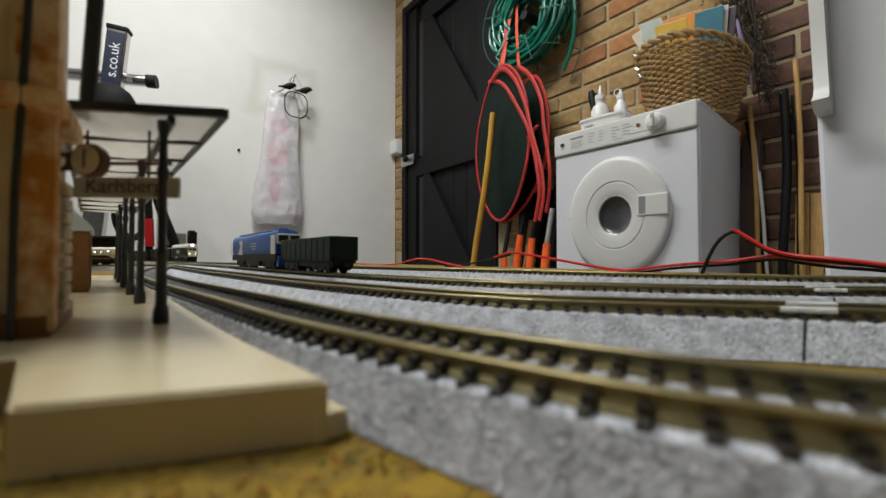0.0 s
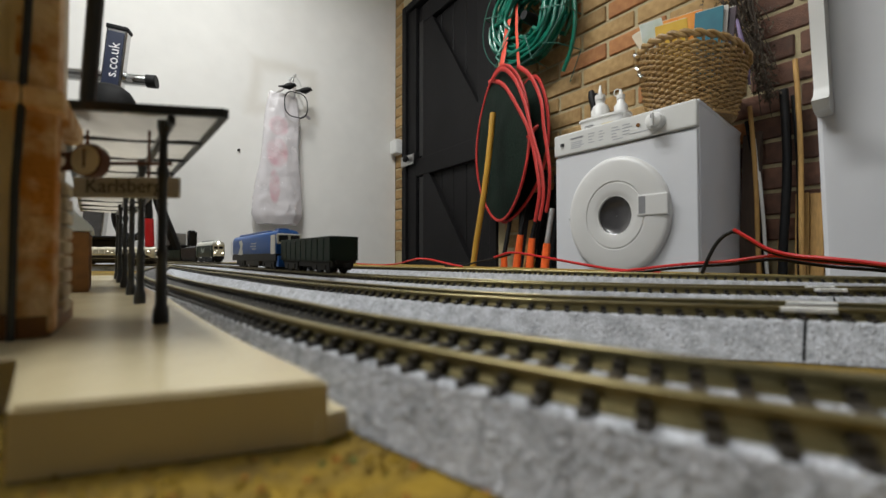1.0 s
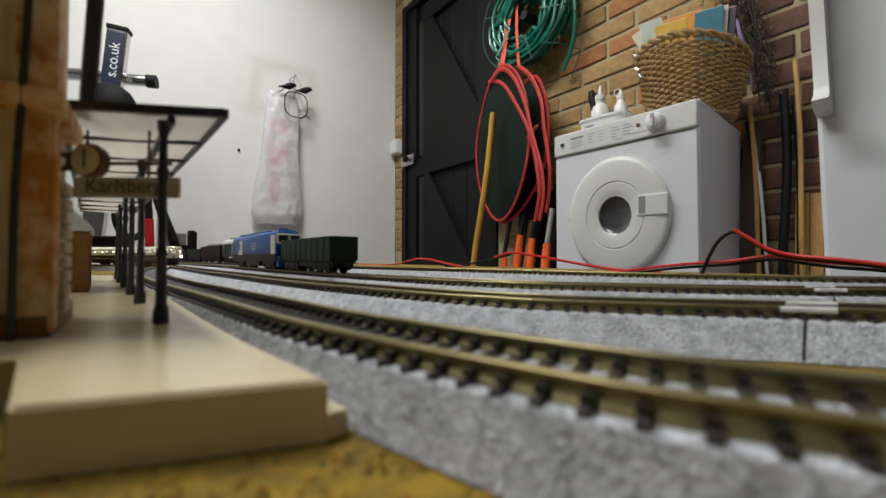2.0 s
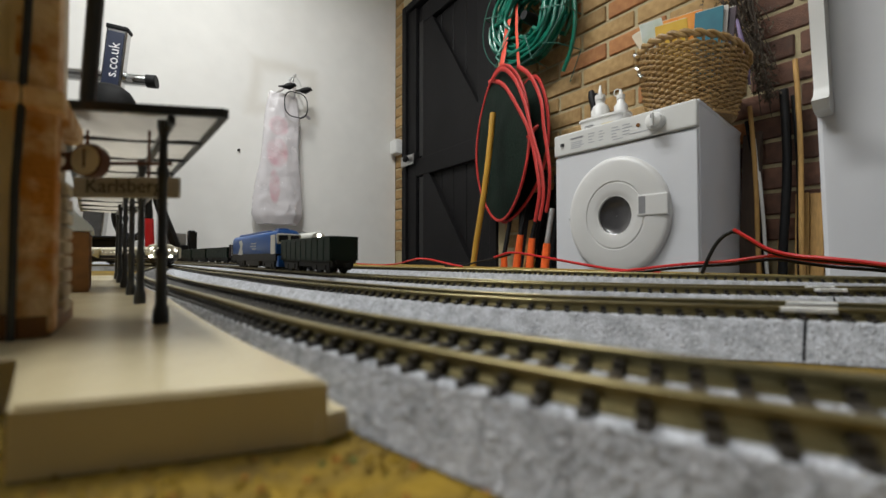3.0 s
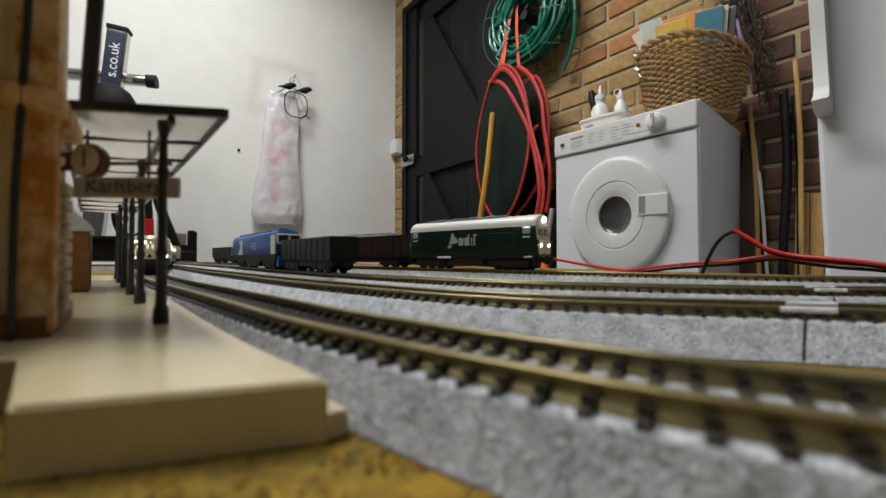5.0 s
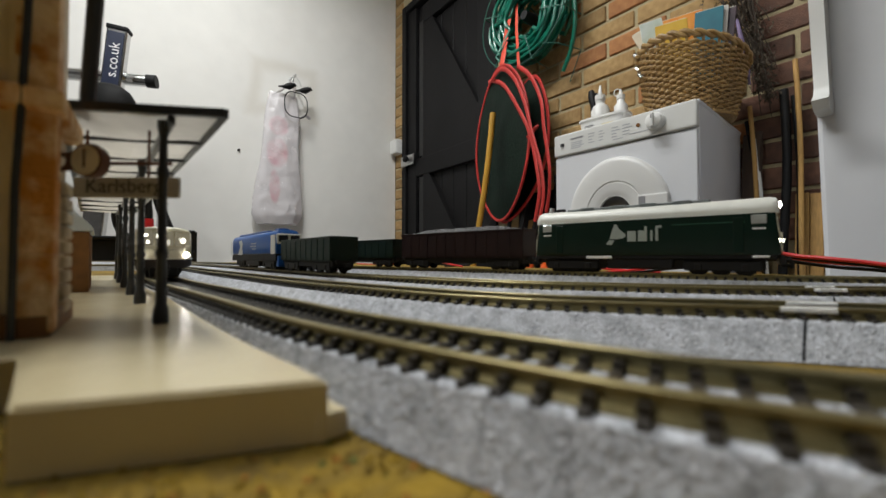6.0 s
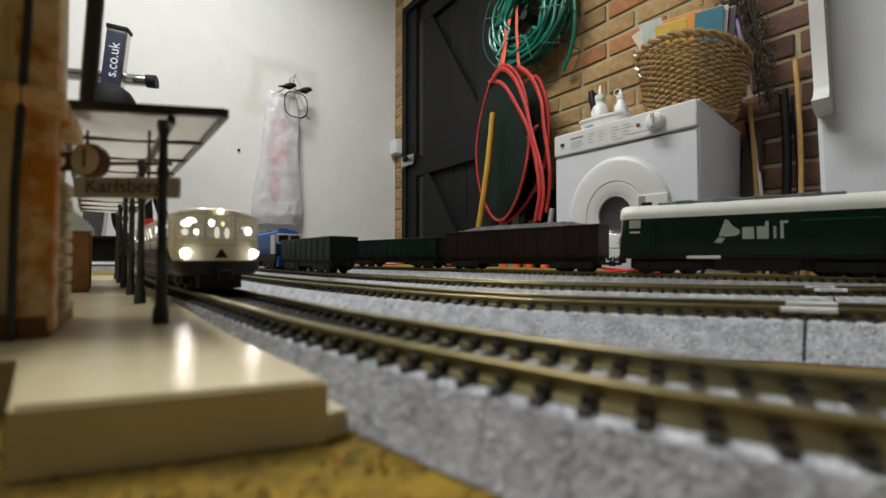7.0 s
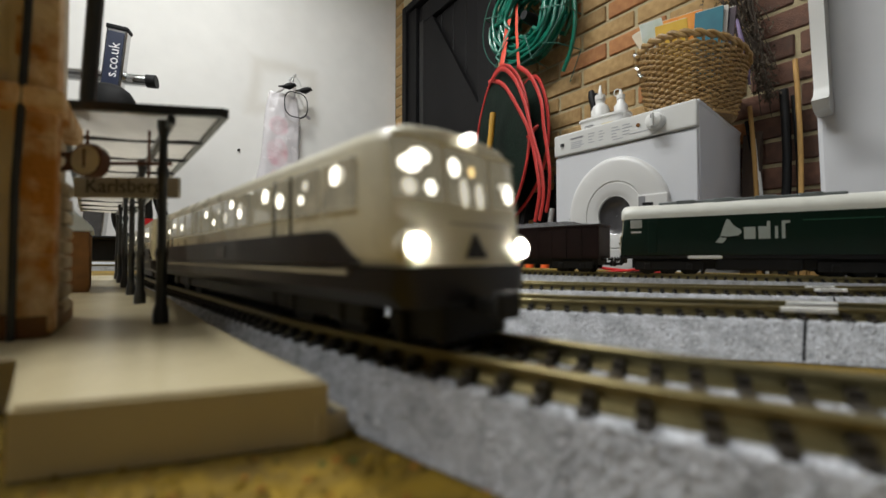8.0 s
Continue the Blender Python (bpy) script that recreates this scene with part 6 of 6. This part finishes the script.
def exercise_machine():
    """An upright frame behind the layout: post with a label, cross tube, round seat."""
    e = thing("exercise_machine", "upright exercise machine with chrome tube, black seat and navy label", "exercise machine", pose(-0.186, 2.05, 0, 0, 0, -20))
    post = part("post", box(bmesh.new(), -0.034, 0.034, -0.02, 0.02, 0.02, 1.170, 0.006, 2, pose(0, 0, 0, 0, 5, 0) ), CHROME, e, "silver upright post")
    part("post_cap", box(bmesh.new(), -0.037, 0.037, -0.024, 0.024, 1.166, 1.184, 0.006, 2, pose(0, 0, 0, 0, 5, 0)), BLACK_RUBBER, e)
    part("label_panel", box(bmesh.new(), -0.028, 0.028, -0.0235, -0.0205, 0.80, 1.155, 0.001, 1, pose(0, 0, 0, 0, 5, 0)), NAVY, post, "navy blue label strip")
    words("lettering", "s.co.uk", 0.050, WHITE_INK, post, pose(0, 0, 0, 0, 5, 0) @ pose(0.002, -0.0240, 1.040, 90, -90, 0), 0.0003)
    part("cross_tube", tube(bmesh.new(), [(-0.20, 0.065, 0.99), (0.185, 0.065, 1.0)], 0.024, 20), CHROME, e, "chrome cross tube", True)
    for x in (-0.205, 0.175):
        part("tube_cap", tube(bmesh.new(), [(x, 0.065, 0.9905 if x < 0 else 1.0), (x + 0.035, 0.065, 0.991 if x < 0 else 1.001)], 0.027, 20), BLACK_RUBBER, e, smooth=True)
    part("seat", lathe(bmesh.new(), [(0.070, -0.10), (0.080, -0.06), (0.080, 0.0), (0.074, 0.030), (0.060, 0.055), (0.038, 0.072), (0.008, 0.078)], 32, pose(0.132, -0.13, 0.815)), mat("black_vinyl", (0.004, 0.004, 0.004), 0.7, spec=0.2), e, "round black padded seat", True)
    part("seat_tube", tube(bmesh.new(), [(0.105, -0.13, 0.71), (0.05, -0.08, 0.55), (0.0, 0.0, 0.45)], 0.022, 14), CHROME, e, smooth=True)
    part("base_bar", box(bmesh.new(), -0.25, 0.25, -0.03, 0.03, 0, 0.05, 0.008), BLACK_RUBBER, e)


exercise_machine()

# ---- clutter at the far end of the board ----


def cutters():
    c = thing("cable_cutters", "tool with black arms and a red sleeve standing on the board", "hand tool", pose(0.020, 1.13, ZB))
    part("arm", tube(bmesh.new(), [(-0.012, 0, 0.0), (-0.010, 0, 0.05), (-0.014, 0, 0.15), (-0.022, 0, 0.20)], 0.0075, 8), BLACK_RUBBER, c, smooth=True)
    part("sleeve", tube(bmesh.new(), [(-0.0095, 0, 0.040), (-0.012, 0, 0.105)], 0.0095, 10), RED_WIRE, c, "bright red sleeve", True)
    part("arm", tube(bmesh.new(), [(0.055, 0, 0.0), (0.035, 0, 0.06), (0.010, 0, 0.13), (0.0, 0, 0.17)], 0.010, 8), BLACK_RUBBER, c, smooth=True)
    loop = [(-0.042 + 0.030 * math.cos(a), 0.01, 0.115 + 0.055 * math.sin(a)) for a in np.linspace(0, 2 * math.pi, 30)]
    part("cable_loop", tube(bmesh.new(), loop, 0.008, 8), BLACK_RUBBER, c, smooth=True)
    part("foot", box(bmesh.new(), -0.05, 0.08, -0.02, 0.02, 0, 0.03, 0.004), BLACK_RUBBER, c)


cutters()


def controller_box():
    c = thing("controller_box", "dark controller box with a grey lid at the board end", "controller", pose(0.075, 1.16, ZB))
    part("case", box(bmesh.new(), -0.035, 0.012, -0.02, 0.03, 0, 0.045, 0.003), BLACK_RUBBER, c)
    part("lid", box(bmesh.new(), -0.032, 0.008, -0.018, 0.028, 0.045, 0.075, 0.003), mat("lid_grey", (0.35, 0.36, 0.36), 0.4), c, "grey plastic lid")
    part("heat_sink", box(bmesh.new(), 0.0125, 0.026, -0.02, 0.03, 0, 0.082, 0.002), BLACK_RUBBER, c)
    for k in range(5):
        part("fin", box(bmesh.new(), 0.013, 0.030, -0.018 + k * 0.010, -0.014 + k * 0.010, 0.002, 0.078), BLACK_RUBBER, c)


controller_box()


def far_shelf_block():
    # Added stand-in for the dark shelf farther off, set on the board as a block.
    c = thing("far_shelf_block", "dark block on the board end, standing in for a far shelf", "crate", pose(-0.10, 1.20, ZB))
    part("crate", box(bmesh.new(), -0.20, 0.075, -0.03, 0.07, 0, 0.060, 0.006), BLACK_RUBBER, c)
    part("crate_rim", box(bmesh.new(), -0.206, 0.081, -0.036, 0.076, 0.056, 0.064, 0.003), BLACK_RUBBER, c)


far_shelf_block()


def wire(name_label, points, material, r=0.0010):
    t = thing("wire", name_label, "wire", None, "layout wires")
    part("lead", tube(bmesh.new(), smooth_path(points, 0.004), r, 8), material, t, smooth=True)


z = ZB + 0.0013
R1 = [(0.30, 0.175, z), (0.30, 0.141, 0.2409), (0.30, 0.120, 0.2440), (0.30, 0.099, 0.2463), (0.30, 0.082, 0.2478), (0.302, 0.062, 0.2510), (0.30, 0.048, 0.2490), (0.30, 0.034, 0.2468), (0.30, 0.016, 0.2452), (0.30, -0.02, 0.2400), (0.30, -0.06, z)]
wire("red insulated wire lying behind the tracks", R1, RED_WIRE)
wire("black insulated wire lying behind the tracks", [(x + 0.002, y, max(z, q - 0.0022)) for x, y, q in R1], BLACK_RUBBER)
R2 = [(0.297, 0.098, z), (0.298, 0.0945, 0.2480), (0.30, 0.0885, 0.2610), (0.30, 0.0797, 0.2668), (0.30, 0.0715, 0.2605), (0.30, 0.062, 0.2535), (0.30, 0.050, 0.2498), (0.298, 0.036, 0.2482), (0.298, 0.016, 0.2452), (0.298, -0.03, z)]
wire("black insulated wire arching up behind the tracks", R2, BLACK_RUBBER, 0.0012)
wire("red insulated wire arching up behind the tracks", [(x - 0.0016, y, q + 0.0012) for x, y, q in R2[3:]], RED_WIRE, 0.0011)
R3 = [(0.36, 0.76, z), (0.36, 0.68, 0.2345 + 0.001), (0.36, 0.60, 0.2385), (0.36, 0.5215, 0.2480), (0.36, 0.4407, 0.2395), (0.36, 0.415, z)]
wire("red insulated wire looping at the board edge", R3, RED_WIRE, 0.0014)
wire("black insulated wire crossing the board edge", [(0.362, 0.46, z), (0.364, 0.42, z + 0.002), (0.366, 0.39, 0.2440), (0.362, 0.345, 0.2505), (0.36, 0.324, 0.2540)], BLACK_RUBBER, 0.0013)
R4 = [(0.358, 0.352, 0.2502), (0.36, 0.3243, 0.2560), (0.36, 0.277, 0.2506), (0.36, 0.2205, 0.2420), (0.36, 0.1878, 0.2380), (0.36, 0.150, z)]
wire("red insulated wire looping at the board edge", R4, RED_WIRE, 0.0014)

# ---- bricks of the east wall ----


def brick_wall():
    random.seed(2)
    L, H, J = 0.213, 0.063, 0.012
    meshes = {}
    for key, ln, m in (("y", L, BRICK_Y), ("yh", 0.1025, BRICK_Y), ("r", L, BRICK_R), ("rh", 0.1025, BRICK_R), ("o", L, BRICK_O)):
        bm = box(bmesh.new(), -0.0, 0.03, 0.0, ln, 0.0, H, 0.004, 1)
        me = bpy.data.meshes.new("brick")
        bm.to_mesh(me)
        bm.free()
        me.materials.append(m)
        meshes[key] = me
    for row in range(4, 31):
        z = row * (H + J)
        y = -0.10 + (0.1125 if row % 2 else 0.0)
        while y + L < DOOR_Y0 - 0.001:
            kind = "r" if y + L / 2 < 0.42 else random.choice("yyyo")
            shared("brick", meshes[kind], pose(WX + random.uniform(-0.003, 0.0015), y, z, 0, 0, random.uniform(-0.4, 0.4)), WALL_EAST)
            y += L + J
        if DOOR_Y0 - y > 0.105:
            shared("brick", meshes["yh"], pose(WX + random.uniform(-0.002, 0.001), y, z), WALL_EAST)
        shared("brick", meshes["yh"], pose(WX + random.uniform(-0.002, 0.002), DOOR_Y1 + 0.004, z), WALL_EAST)


brick_wall()


# ---- what moves ----
def motions():
    end1 = path_length_at(P1, 0.0245)      # nose of the railcar at the end
    end4 = path_length_at(P4, 0.0120)      # nose of the goods locomotive near its halt

    def glide(table, t):
        ts, vs = [a for a, _ in table], [b for _, b in table]
        # monotone cubic through the table
        d = [(v2 - v1) / (t2 - t1) for t1, t2, v1, v2 in zip(ts, ts[1:], vs, vs[1:])]
        m = [d[0]] + [2 * a * b / (a + b) if a * b > 0 else 0.0 for a, b in zip(d, d[1:])] + [d[-1]]
        for i in range(len(d)):
            if t <= ts[i + 1] or i == len(d) - 1:
                h = ts[i + 1] - ts[i]
                u = (t - ts[i]) / h
                return (2 * u ** 3 - 3 * u * u + 1) * vs[i] + (u ** 3 - 2 * u * u + u) * h * m[i] + (-2 * u ** 3 + 3 * u * u) * vs[i + 1] + (u ** 3 - u * u) * h * m[i + 1]

    rail_nose = [(0.0, -0.545), (1.0, -0.497), (1.5, -0.467), (2.8, -0.378), (4.5, -0.2545), (6.0, -0.1454), (7.0, -0.0722), (8.0, 0.0010)]
    goods_nose = [(0.0, -0.700), (1.0, -0.555), (1.5, -0.490), (2.8, -0.338), (3.5, -0.253), (4.5, -0.163), (5.8, -0.038), (6.5, -0.002), (7.0, 0.0110), (8.0, 0.0114)]
    steps = [0.25 * i for i in range(33)]
    for car, back in ((CAR_A, RL / 2), (CAR_B, RL * 1.5 + 0.002), (CAR_C, RL * 2.5 + 0.004)):
        walk(car, [(t, path_pose(P1, end1 + glide(rail_nose, t) - back, 0.031)) for t in steps])
    back = AL / 2
    for car, length in ((LOCO, AL), (WAGON_A, 0.086), (WAGON_B, 0.080), (WAGON_C, 0.080), (WAGON_D, 0.080)):
        walk(car, [(t, path_pose(P4, end4 + glide(goods_nose, t) - back, length * 0.3)) for t in steps])
        back += length / 2 + 0.0075 + (0.043 if car is LOCO else 0.040)


motions()
